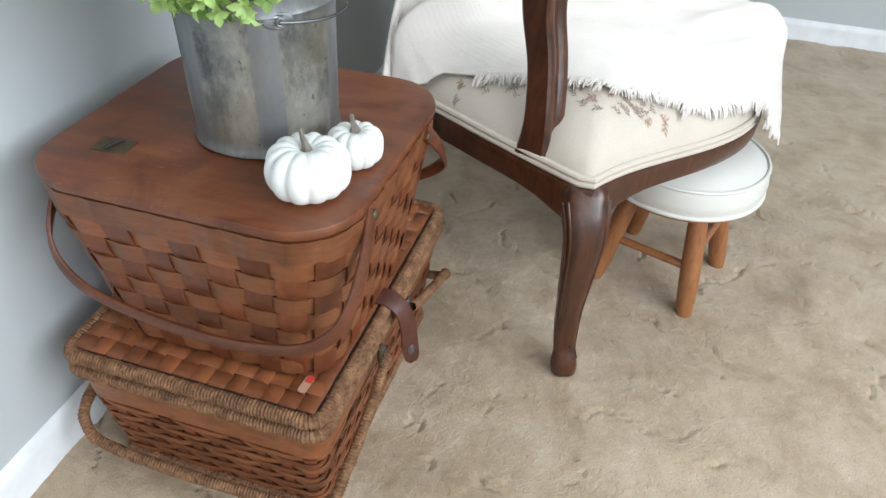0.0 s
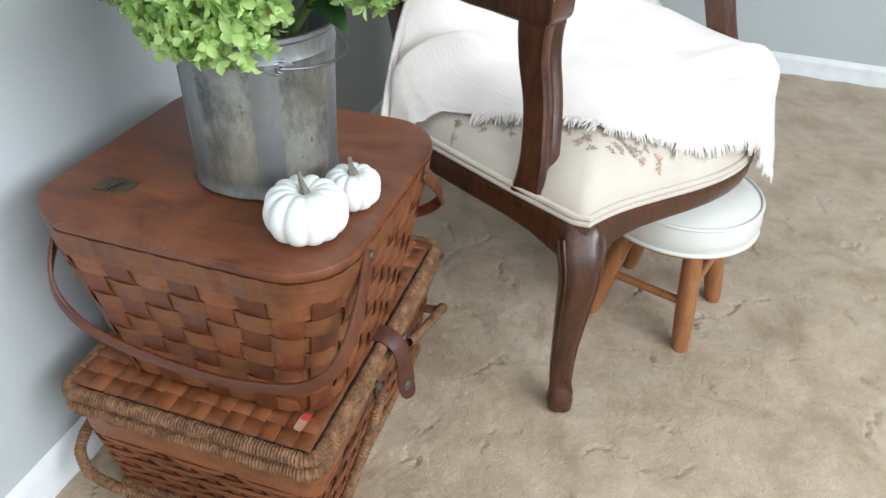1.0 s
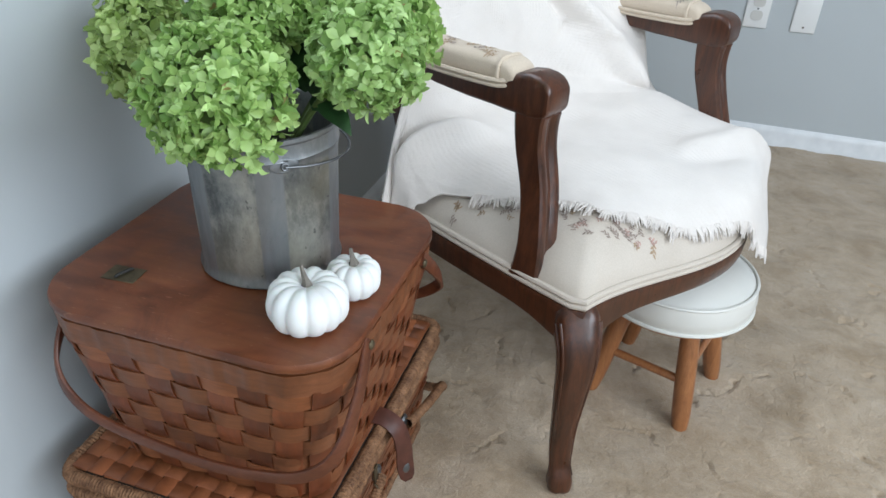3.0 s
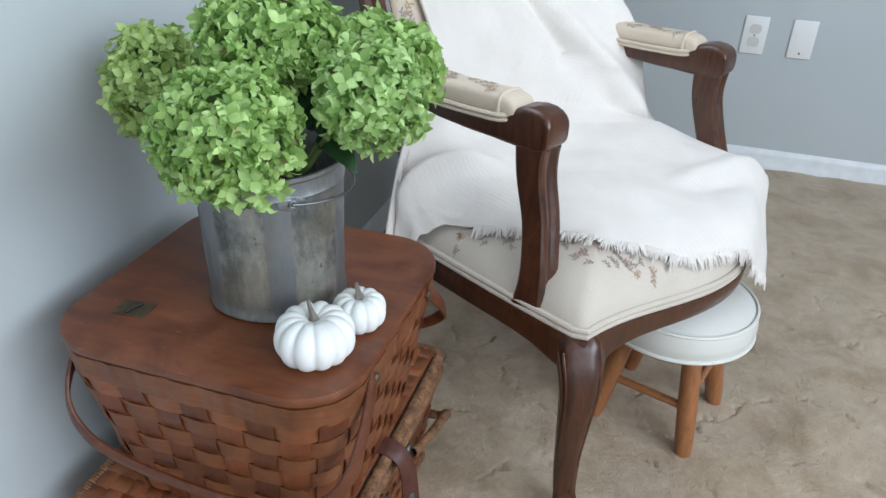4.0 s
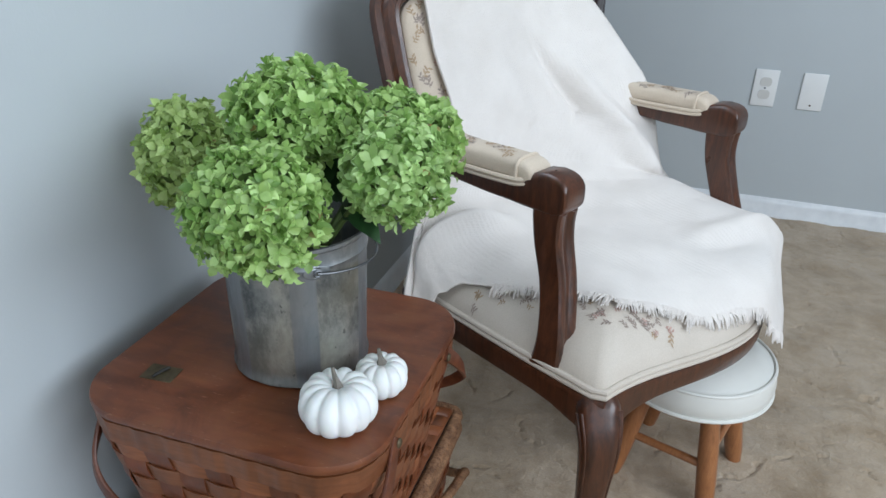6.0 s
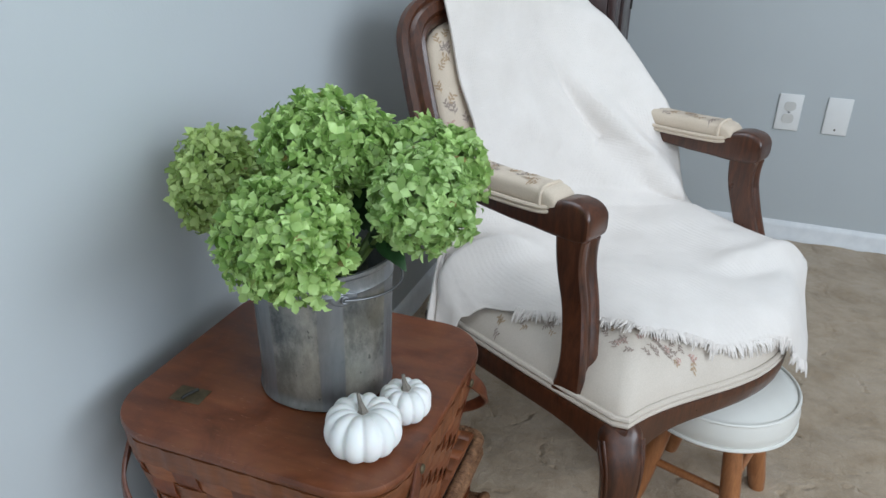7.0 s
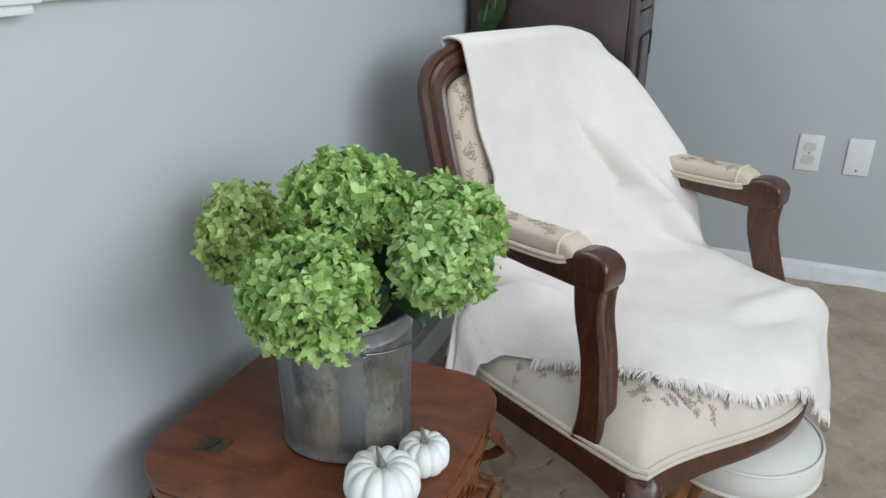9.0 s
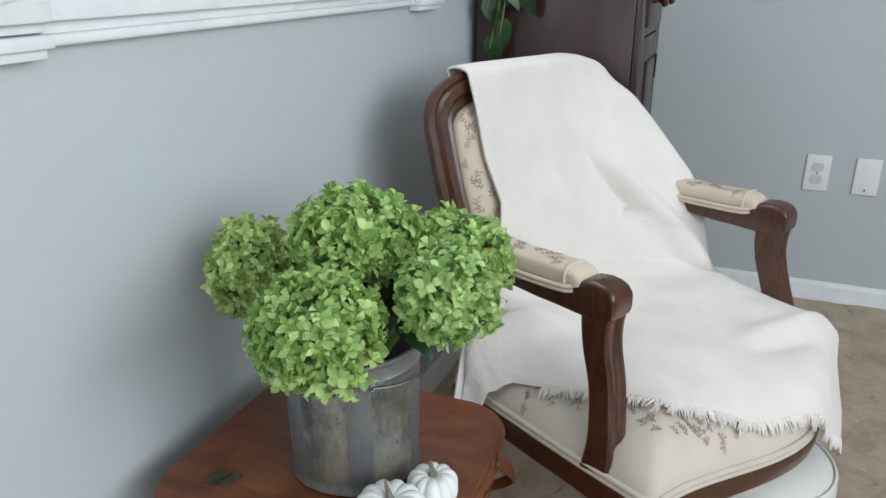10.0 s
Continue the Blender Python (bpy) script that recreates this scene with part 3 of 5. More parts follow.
# ---------------------------------------------------------------- stool behind the chair's front
def stool():
    s = thing("footstool", "round footstool with off-white vinyl cushion and honey-stained wooden legs", "stool", pose(0.746, 1.937, 0))
    R = 0.130
    zb = 0.205
    prof = [(0.02, zb), (R - 0.004, zb), (R, zb + 0.004), (R + 0.003, zb + 0.024), (R - 0.001, zb + 0.046), (R - 0.012, zb + 0.053), (R * 0.7, zb + 0.066), (R * 0.35, zb + 0.072), (0.001, zb + 0.073)]
    part("cushion", lathe(prof, 64), VINYL, s, "puffed off-white vinyl cushion")
    for r, z in ((R + 0.001, zb + 0.003), (R - 0.003, zb + 0.049)):
        ring = [Vector((r * math.cos(a), r * math.sin(a), z)) for a in np.linspace(0, 2 * math.pi, 72, endpoint=False)]
        part("piping", sweep(ring, circle(0.0034, 7), closed=True), VINYL, s)
    part("seat_base", lathe([(0.115, zb - 0.014), (0.118, zb - 0.012), (0.118, zb - 0.001), (0.1, zb - 0.0005)], 48), STOOL_WOOD, s)
    feet = []
    for k in range(4):
        a = radians(-63 + 90 * k)
        foot, top = Vector((0.121 * math.cos(a), 0.121 * math.sin(a), 0.0)), Vector((0.078 * math.cos(a), 0.078 * math.sin(a), zb - 0.014))
        feet.append((foot, top))
        path = [foot.lerp(top, t) for t in np.linspace(0, 1, 8)]
        part("leg", sweep(path, circle(0.0165, 16), (1, 0, 0), size=lambda t: 0.80 if t < 0.01 else 0.92 + 0.1 * math.sin(math.pi * t)), STOOL_WOOD, s)
    for (f0, t0), (f1, t1), z in ((feet[0], feet[3], 0.46), (feet[1], feet[2], 0.46), (feet[0], feet[1], 0.58), (feet[2], feet[3], 0.58)):
        part("stretcher", tube([f0.lerp(t0, z).lerp(f1.lerp(t1, z), q) for q in np.linspace(0.06, 0.94, 7)], 0.0075, 10), STOOL_WOOD, s)


stool()


# ---------------------------------------------------------------- lower basket
def strap_ring(hx, hy, r, z, width, thick, offset, taper):
    """A closed splint round a basket; offset(s) moves it in and out, s in lengths of the ring."""
    pts, nor, total = rect_path(hx, hy, r, 0.005)
    n = len(pts)
    V, F = [], []
    for i in range(n):
        o = offset(i / n)
        for dz, dt in ((-0.5, 0), (0.5, 0), (0.5, 1), (-0.5, 1)):
            k = 1 + taper * dz * width
            p = pts[i] * k + nor[i] * (o + thick * dt)
            V.append(Vector((p.x, p.y, z + dz * width)))
    for i in range(n):
        a, b = i * 4, ((i + 1) % n) * 4
        F += [(a + j, b + j, b + (j + 1) % 4, a + (j + 1) % 4) for j in range(4)]
    return V, F


def weave_box(owner, top, bottom, z1, z0, r, rows, staves, ring_mat, stave_mat, depth, ring_w, stave_w, over, thick=0.0016):
    """Walls woven of closed rings and upright staves. top, bottom: half sizes; over(k, row): the ring passes outside stave k."""
    half = lambda z: [b + (t - b) * (z - z0) / (z1 - z0) for t, b in zip(top, bottom)]
    pitch = (z1 - z0) / rows
    for row in range(rows):
        z = z0 + pitch * (row + 0.5)
        hx, hy = half(z)

        def offset(s, row=row):
            k = s * staves
            a, b = (1 if over(int(math.floor(k - 0.5)) % staves, row) else -1), (1 if over(int(math.floor(k + 0.5)) % staves, row) else -1)
            f = (k - 0.5) - math.floor(k - 0.5)
            f = f * f * (3 - 2 * f)
            return depth * (a + (b - a) * f)

        part("splint", strap_ring(hx, hy, r, z, pitch * ring_w, thick, offset, (top[0] - bottom[0]) / (z1 - z0) / top[0]), ring_mat, owner, smooth=50)
    base, nor, total = rect_path(*half(z1), r, 0.002)
    n = len(base)
    for k in range(staves):
        V, F = [], []
        steps = rows * 3
        for j in range(steps + 1):
            z = z0 + (z1 - z0) * j / steps
            q = (z - z0) / pitch - 0.5
            lo, hi = max(0, math.floor(q)), min(rows - 1, math.floor(q) + 1)
            f = min(1, max(0, q - math.floor(q)))
            o0, o1 = (-1 if over(k, lo) else 1), (-1 if over(k, hi) else 1)
            o = depth * (o0 + (o1 - o0) * f * f * (3 - 2 * f))
            hx, hy = half(z)
            sx, sy = hx / top[0], hy / top[1]
            for side in (-0.5, 0.0, 0.5):
                i = (k + 0.5 + side * stave_w) / staves * n
                p, m = base[int(i) % n], nor[int(i) % n]
                for dt in (0, 1):
                    V.append(Vector((p.x * sx + m.x * (o + thick * dt), p.y * sy + m.y * (o + thick * dt), z)))
        for j in range(steps):
            a, b = j * 6, (j + 1) * 6
            F += [(a, a + 2, b + 2, b), (a + 2, a + 4, b + 4, b + 2), (a + 1, b + 1, b + 3, a + 3), (a + 3, b + 3, b + 5, a + 5), (a, b, b + 1, a + 1), (a + 4, a + 5, b + 5, b + 4)]
        part("stave", (V, F), stave_mat, owner, smooth=50)
    # Added near-black shell inside the walls puts shade in the weave's gaps.
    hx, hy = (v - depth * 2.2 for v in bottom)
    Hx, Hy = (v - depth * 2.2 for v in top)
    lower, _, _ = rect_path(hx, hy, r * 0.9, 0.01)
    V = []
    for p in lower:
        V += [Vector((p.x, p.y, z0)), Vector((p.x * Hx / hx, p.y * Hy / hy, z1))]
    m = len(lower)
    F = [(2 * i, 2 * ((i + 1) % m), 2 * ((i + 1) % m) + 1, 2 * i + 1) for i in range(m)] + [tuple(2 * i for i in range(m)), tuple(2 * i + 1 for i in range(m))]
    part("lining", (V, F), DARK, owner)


def loop3(hx, hy, r, z, step=0.008):
    return [Vector((p.x, p.y, z)) for p in rect_path(hx, hy, r, step)[0]]


def lower_basket():
    hx, hy, zt = 0.166, 0.222, 0.212
    b = thing("suitcase_basket", "brown woven suitcase basket with seagrass-bound edges on the carpet", "basket", pose(0.228, 1.482, 0))
    body = part("body", box(-hx + 0.03, hx - 0.03, -hy + 0.03, hy - 0.03, 0.006, 0.012), STAVE, b)
    weave_box(body, (hx - 0.010, hy - 0.010), (hx - 0.022, hy - 0.026), 0.124, 0.014, 0.018, 9, 44, PALE_SPLINT, STAVE, 0.0020, 0.74, 0.40,
              lambda k, row: (k + row) % 3 != 0)
    part("band", strap_ring(hx - 0.007, hy - 0.007, 0.018, 0.150, 0.048, 0.002, lambda s: 0.0, 0.4), PALE_SPLINT, body)
    part("rim_rope", wrapped(loop3(hx - 0.001, hy - 0.001, 0.02, 0.179), 0.0086, True), ROPE, b)
    part("foot_rope", wrapped(loop3(hx - 0.018, hy - 0.022, 0.02, 0.010), 0.0060, True), ROPE, b)
    # Near-black core under the splints darkens the gaps between them.
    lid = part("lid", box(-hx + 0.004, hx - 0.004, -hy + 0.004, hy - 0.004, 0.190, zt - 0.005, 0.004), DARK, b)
    part("edge_rope", wrapped(loop3(hx - 0.001, hy - 0.001, 0.02, zt - 0.009), 0.0086, True), ROPE, lid)
    # flat splints of the lid, over one and under one
    nx, ny, dz = 14, 18, 0.0008
    lift = (0.25, 1.0, 1.0, 1.0, 0.25)
    px, py = 2 * (hx - 0.009) / nx, 2 * (hy - 0.009) / ny
    for i in range(nx):
        x = -hx + 0.009 + px * (i + 0.5)
        prof = rounded(px * 0.92, 0.0014, 0.0006, 1)
        path = [Vector((x, -hy + 0.009 + py * j / 5, zt - 0.002 + dz * (1 if ((j // 5) + i) % 2 else -1) * lift[j % 5])) for j in range(ny * 5)]
        part("splint", sweep(path, prof), PALE_SPLINT, lid, smooth=60)
    for j in range(ny):
        y = -hy + 0.009 + py * (j + 0.5)
        prof = rounded(py * 0.92, 0.0014, 0.0006, 1)
        path = [Vector((-hx + 0.009 + px * i / 5, y, zt - 0.002 + dz * (-1 if ((i // 5) + j) % 2 else 1) * lift[i % 5])) for i in range(nx * 5)]
        part("splint", sweep(path, prof), PALE_SPLINT, lid, smooth=60)
    sticker = part("sticker", moved(sweep([Vector((0, 0, 0)), Vector((0, 0, 0.0007))], rounded(0.011, 0.026, 0.004), (0, 1, 0)), pose(hx - 0.036, -hy + 0.043, zt + 0.0008, 0, 0, -4)), PAPER, lid, "clear glossy sticker")
    part("red_mark", moved(box(-0.004, 0.005, -0.004, 0.006, 0, 0.0004), pose(hx - 0.035, -hy + 0.050, zt + 0.0017, 0, 0, -4)), RED, sticker)
    for s in (-1, 1):
        line = smooth_path([(-hx - 0.012, s * 0.05, 0.150), (-hx - 0.016, s * 0.12, 0.125), (-hx - 0.015, s * 0.20, 0.095), (-hx - 0.006, s * (hy + 0.002), 0.070), (-hx + 0.035, s * (hy + 0.012), 0.056),
                            (0, s * (hy + 0.014), 0.050), (hx - 0.035, s * (hy + 0.012), 0.056), (hx + 0.006, s * (hy + 0.002), 0.070), (hx + 0.015, s * 0.20, 0.095), (hx + 0.016, s * 0.12, 0.125), (hx + 0.012, s * 0.05, 0.150)], 8)
        part("handle", wrapped(line, 0.0072), ROPE, b, "seagrass-wrapped swing handle")
        for e in (-1, 1):
            part("hinge_ring", moved(lathe([(0.007, 0), (0.011, 0.001), (0.012, 0.004), (0.009, 0.007), (0.006, 0.006)], 16), pose(e * (hx + 0.001), s * 0.05, 0.152, 0, 90 * e, 0)), WIRE, b)
    strap_path = [Vector(p) for p in ((hx - 0.02, -0.012, zt + 0.003), (hx + 0.002, -0.012, zt + 0.003), (hx + 0.020, -0.013, zt - 0.010), (hx + 0.028, -0.012, zt - 0.04), (hx + 0.030, -0.010, zt - 0.075), (hx + 0.034, -0.006, zt - 0.108))]
    fine = smooth_path(strap_path, 6)
    strap = part("strap", sweep(fine, rounded(0.026, 0.0032, 0.0015, 2), ups=[(1, -1.1 * k / len(fine), 0.5) for k in range(len(fine))], size=lambda t: (float(np.interp(t, [0, 0.82, 0.93, 1.0], [1.0, 1.0, 0.86, 0.45])), 1.0)), LEATHER, b, "brown leather strap hanging open")
    hole = fine[-6]
    part("eyelet", moved(lathe([(0.0022, -0.0035), (0.0048, -0.0026), (0.0052, 0.0020), (0.0024, 0.0032)], 16), Matrix.Translation(hole) @ pose(0, 0, 0, 0, 82, -45) @ Matrix.Diagonal((1.7, 1, 1, 1))), WIRE, strap, "steel eyelet")
    clasp = part("clasp", join(box(hx + 0.007, hx + 0.010, -0.068, -0.058, 0.145, 0.180, 0.001), tube([(hx + 0.010, -0.070, 0.155), (hx + 0.018, -0.070, 0.145), (hx + 0.018, -0.056, 0.145), (hx + 0.010, -0.056, 0.155)], 0.0016, 6)), BRASS, b, "small tarnished clasp")


lower_basket()


# ---------------------------------------------------------------- upper picnic basket
def upper_basket():
    cx, cy, hx, hy, zt = 0.241, 1.448, 0.180, 0.175, 0.450
    z0 = 0.2150
    b = thing("picnic_basket", "red-brown woven picnic basket with flat wooden lid and folded handles", "basket", pose(cx, cy, 0))
    r = 0.070
    body = part("body", box(-0.10, 0.10, -0.10, 0.10, z0 + 0.001, z0 + 0.006, 0.002), STAVE, b)
    weave_box(body, (hx - 0.009, hy - 0.009), (0.137, 0.137), 0.408, z0 + 0.001, 0.058, 7, 32, SPLINT, STAVE, 0.0023, 0.91, 0.82,
              lambda k, row: (k + row) % 2 == 0)
    part("rim_band", strap_ring(hx - 0.007, hy - 0.007, 0.064, 0.4205, 0.029, 0.004, lambda s: 0.0008 * math.sin(s * 190) + 0.0006 * math.sin(s * 411), 0.35), SPLINT, b, "wide ash band under the lid")
    edge = rect_path(hx, hy, r, 0.008)[0]
    m = len(edge)
    rings = [(0.994, zt - 0.0115), (1.0, zt - 0.009), (1.0, zt - 0.004), (0.993, zt - 0.0005), (0.97, zt)]
    V = [Vector((p.x * k, p.y * k, z)) for k, z in rings for p in edge]
    F = [(i * m + j, i * m + (j + 1) % m, (i + 1) * m + (j + 1) % m, (i + 1) * m + j) for i in range(len(rings) - 1) for j in range(m)]
    F += [tuple(range(m)), tuple(range((len(rings) - 1) * m, len(rings) * m))]
    lid = part("lid", (V, F), LID, b, "scuffed red-brown lacquered lid")
    plate = part("brass_plate", moved(box(-0.020, 0.020, -0.014, 0.014, 0.0, 0.0009, 0.0004, 1), pose(0.133 - cx, 1.352 - cy, zt + 0.0001, 0, 0, 4)), BRASS, lid, "tarnished brass plate")
    part("staple", moved(tube(smooth_path([(-0.001, -0.011, 0.0008), (-0.001, -0.007, 0.0022), (0.001, 0.007, 0.0022), (0.001, 0.011, 0.0008)], 4), 0.0018, 6), pose(0.133 - cx, 1.352 - cy, zt + 0.0005, 0, 0, -12)), DARK, plate)
    for s in (-1, 1):
        o = 0.012
        y = hy + 0.004
        line = smooth_path([(-hx + 0.002, s * 0.085, 0.432), (-hx + 0.006, s * 0.125, 0.400), (-hx + 0.016, s * 0.163, 0.358), (-hx + 0.048, s * (y - 0.002), 0.322), (-hx + 0.10, s * (y - 0.004), 0.295),
                            (0.02, s * (y - 0.004), 0.283), (hx - 0.09, s * (y - 0.004), 0.290), (hx - 0.035, s * (y - 0.002), 0.312), (hx - 0.002, s * 0.165, 0.345), (hx + 0.004, s * 0.125, 0.390), (hx - 0.002, s * 0.085, 0.432)], 8)
        nrm = []
        for p in line:
            q = Vector((p.x / hx, p.y / hy * 1.0, 0))
            nrm.append(Vector((q.x ** 5, q.y ** 5, 0.0)).normalized() + Vector((0, 0, 0.12)))
        part("handle", sweep(line, rounded(0.020, 0.0050, 0.002, 2), ups=nrm, size=lambda t: (0.68 + 0.32 * abs(2 * t - 1) ** 1.5, 1.0)), HANDLE, b, "bentwood swing handle folded down")
        for e in (-1, 1):
            part("rivet", moved(lathe([(0.006, 0), (0.006, 0.001), (0.004, 0.003), (0.001, 0.0035)], 12), pose(e * (hx + 0.001), s * 0.085, 0.425, 0, 90 * e, 0)), BRASS, b)


upper_basket()


# ---------------------------------------------------------------- pumpkins
def pumpkin(name, label, x, y, r, h, ribs, turn, lean):
    p = thing(name, label, "pumpkin", pose(x, y, 0.450, 0, 0, turn), group="pumpkins on the lid")

    def skin(i, j):
        a, t = 2 * math.pi * i, math.pi * j
        rib = abs(math.cos(a * ribs / 2 + 0.25 * math.sin(a * 2))) ** 0.55
        st = math.sin(t)
        rad = r * (0.15 + 0.85 * st ** (0.72 if t < 1.57 else 0.52)) if 0 < j < 1 else 0.0
        rad *= 0.870 + 0.130 * rib * min(1, st * 1.6) + 0.018 * math.sin(a * 3 + 1)
        z = h * (0.5 + 0.5 * math.cos(t))
        z -= 0.16 * h * math.exp(-(rad / (0.30 * r)) ** 2) if t < 1.2 else 0
        z += 0.06 * h * (rib - 0.6) * max(0.0, math.sin(2 * t)) if t < 1.57 else 0
        return Vector((rad * math.cos(a), rad * math.sin(a), max(0.0003, z)))

    n = ribs * 10
    part("skin", grid(n, 26, skin, wrap_u=True), PUMPKIN, p, smooth=180)
    base = h * 0.83
    line = smooth_path([(0, 0, base - 0.004), (0.0005, 0, base + 0.004), (lean[0] * 0.5, lean[1] * 0.5, base + 0.012), (lean[0], lean[1], base + 0.021)], 5)
    star = [((1 if k % 2 else 0.78) * 0.0045 * math.cos(math.pi * k / 5), (1 if k % 2 else 0.78) * 0.0045 * math.sin(math.pi * k / 5)) for k in range(10)]
    part("stem", sweep(line, star, (1, 0.2, 0), size=lambda t: float(np.interp(t, [0, 0.25, 0.5, 0.8, 1], [2.1, 1.5, 0.80, 0.55, 0.42]))), STEM, p, "grey-brown curved stem", smooth=60)


pumpkin("pumpkin", "small ribbed white pumpkin with a grey stem on the basket lid", 0.3612, 1.3460, 0.0420, 0.0525, 12, 10, (-0.006, 0.006))
pumpkin("pumpkin", "smaller white pumpkin beside the bucket, stem upright", 0.3820, 1.4125, 0.0300, 0.0400, 10, 40, (-0.002, 0.003))


# ---------------------------------------------------------------- bucket
BX, BY, BZ, BR, BH = 0.2605, 1.4525, 0.4502, 0.0795, 0.172


def bucket():
    b = thing("metal_bucket", "aged galvanised metal bucket with a wire bail, on the basket lid", "bucket", pose(BX, BY, BZ, 0, 0, 4))
    n = 144

    def shell(z, r):
        out = []
        for k in range(n):
            a = 2 * math.pi * k / n
            q = (a * 6 / (2 * math.pi) + 0.5) % 1 - 0.5
            seam = 1.0 if abs(q) < 0.17 else max(0.0, 1 - (abs(q) - 0.17) / 0.02)
            flat = 1 + 0.010 * math.cos(a * 6) * min(1, z * 40) * (1 if z < BH - 0.03 else 0.2)
            out.append(Vector((r * flat * math.cos(a), r * flat * math.sin(a), z)) * 1.0 + Vector((math.cos(a), math.sin(a), 0)) * 0.0008 * seam)
        return out

    zs = [(0.0, BR - 0.002), (0.003, BR + 0.001), (0.008, BR), (0.012, BR - 0.0015)] + [(z, BR - 0.0015 + 0.004 * z / BH) for z in np.linspace(0.02, BH - 0.03, 8)]
    zs += [(BH - 0.026, BR + 0.0020), (BH - 0.022, BR + 0.0035), (BH - 0.018, BR + 0.002), (BH - 0.006, BR + 0.002), (BH - 0.003, BR + 0.0048), (BH + 0.001, BR + 0.0045), (BH + 0.001, BR + 0.001), (BH - 0.006, BR - 0.001), (0.012, BR - 0.004), (0.008, 0.002)]
    V = [v for z, r in zs for v in shell(z, r)]
    F = [(i * n + k, i * n + (k + 1) % n, (i + 1) * n + (k + 1) % n, (i + 1) * n + k) for i in range(len(zs) - 1) for k in range(n)]
    F.append(tuple(range(n)))
    part("shell", (V, F), STEEL, b, "mottled grey steel", 35)
    for a in (-49, 131):
        m = pose(0, 0, BH - 0.026, 0, 0, a) @ pose(BR + 0.0015, 0, 0, 0, 90, 0) @ Matrix.Diagonal((0.62, 1.15, 1, 1))
        ear = part("ear", moved(lathe([(0.0135, 0), (0.0130, 0.0014), (0.0105, 0.0024), (0.0070, 0.0020), (0.0042, 0.0032), (0.001, 0.0034)], 24), m), STEEL, b, "pressed oval steel ear")
        ring = [pose(0, 0, BH - 0.026, 0, 0, a) @ Vector((BR + 0.0055, 0.0035 * math.cos(t), 0.0035 * math.sin(t))) for t in np.linspace(0, 2 * math.pi, 18, endpoint=False)]
        part("ring", sweep(ring, circle(0.0013, 6), (0.2, 0.1, 1), closed=True), WIRE, ear)
    bail = []
    for t in np.linspace(0, 1, 30):
        a = radians(-49 + 180 * t)
        drop = 0.018 * math.sin(math.pi * t)
        rr = BR + 0.006 + 0.008 * math.sin(math.pi * t)
        bail.append(Vector((rr * math.cos(a), rr * math.sin(a), BH - 0.026 - drop * 0.6)))
    part("bail", tube(bail, 0.0014, 7), WIRE, b, "thin wire bail hanging down")


bucket()


# ---------------------------------------------------------------- hydrangeas
def floret(rnd, size):
    """Four cupped petals round a small eye, facing +z."""
    V, F = [], []
    turn = rnd.uniform(0, 6.3)
    for k in range(4):
        a = turn + k * math.pi / 2 + rnd.uniform(-0.12, 0.12)
        length, w, lift = size * rnd.uniform(0.85, 1.2), size * rnd.uniform(0.40, 0.55), rnd.uniform(-0.1, 1.1)
        d, s = Vector((math.cos(a), math.sin(a), 0)), Vector((-math.sin(a), math.cos(a), 0))
        tip, cup = rnd.uniform(-0.7, 0.5), rnd.uniform(0.0, 0.7)
        rows = [(0.05, 0.12, 0.0), (0.34, 0.80, 0.45), (0.64, 0.86, 0.85), (0.90, 0.46, 1.0 + 0.4 * tip), (1.14, 0.03, 1.0 + tip)]
        n = len(V)
        for q, (l, ww, z) in enumerate(rows):
            c = d * (length * l) + Vector((0, 0, lift * length * z * 0.7))
            e = s * (w * ww)
            V += [c - e + Vector((0, 0, cup * w * ww)), c - Vector((0, 0, 0.08 * w)), c + e + Vector((0, 0, cup * w * ww))]
        for q in range(4):
            b = n + q * 3
            F += [(b, b + 1, b + 4, b + 3), (b + 1, b + 2, b + 5, b + 4)]
    return V, F


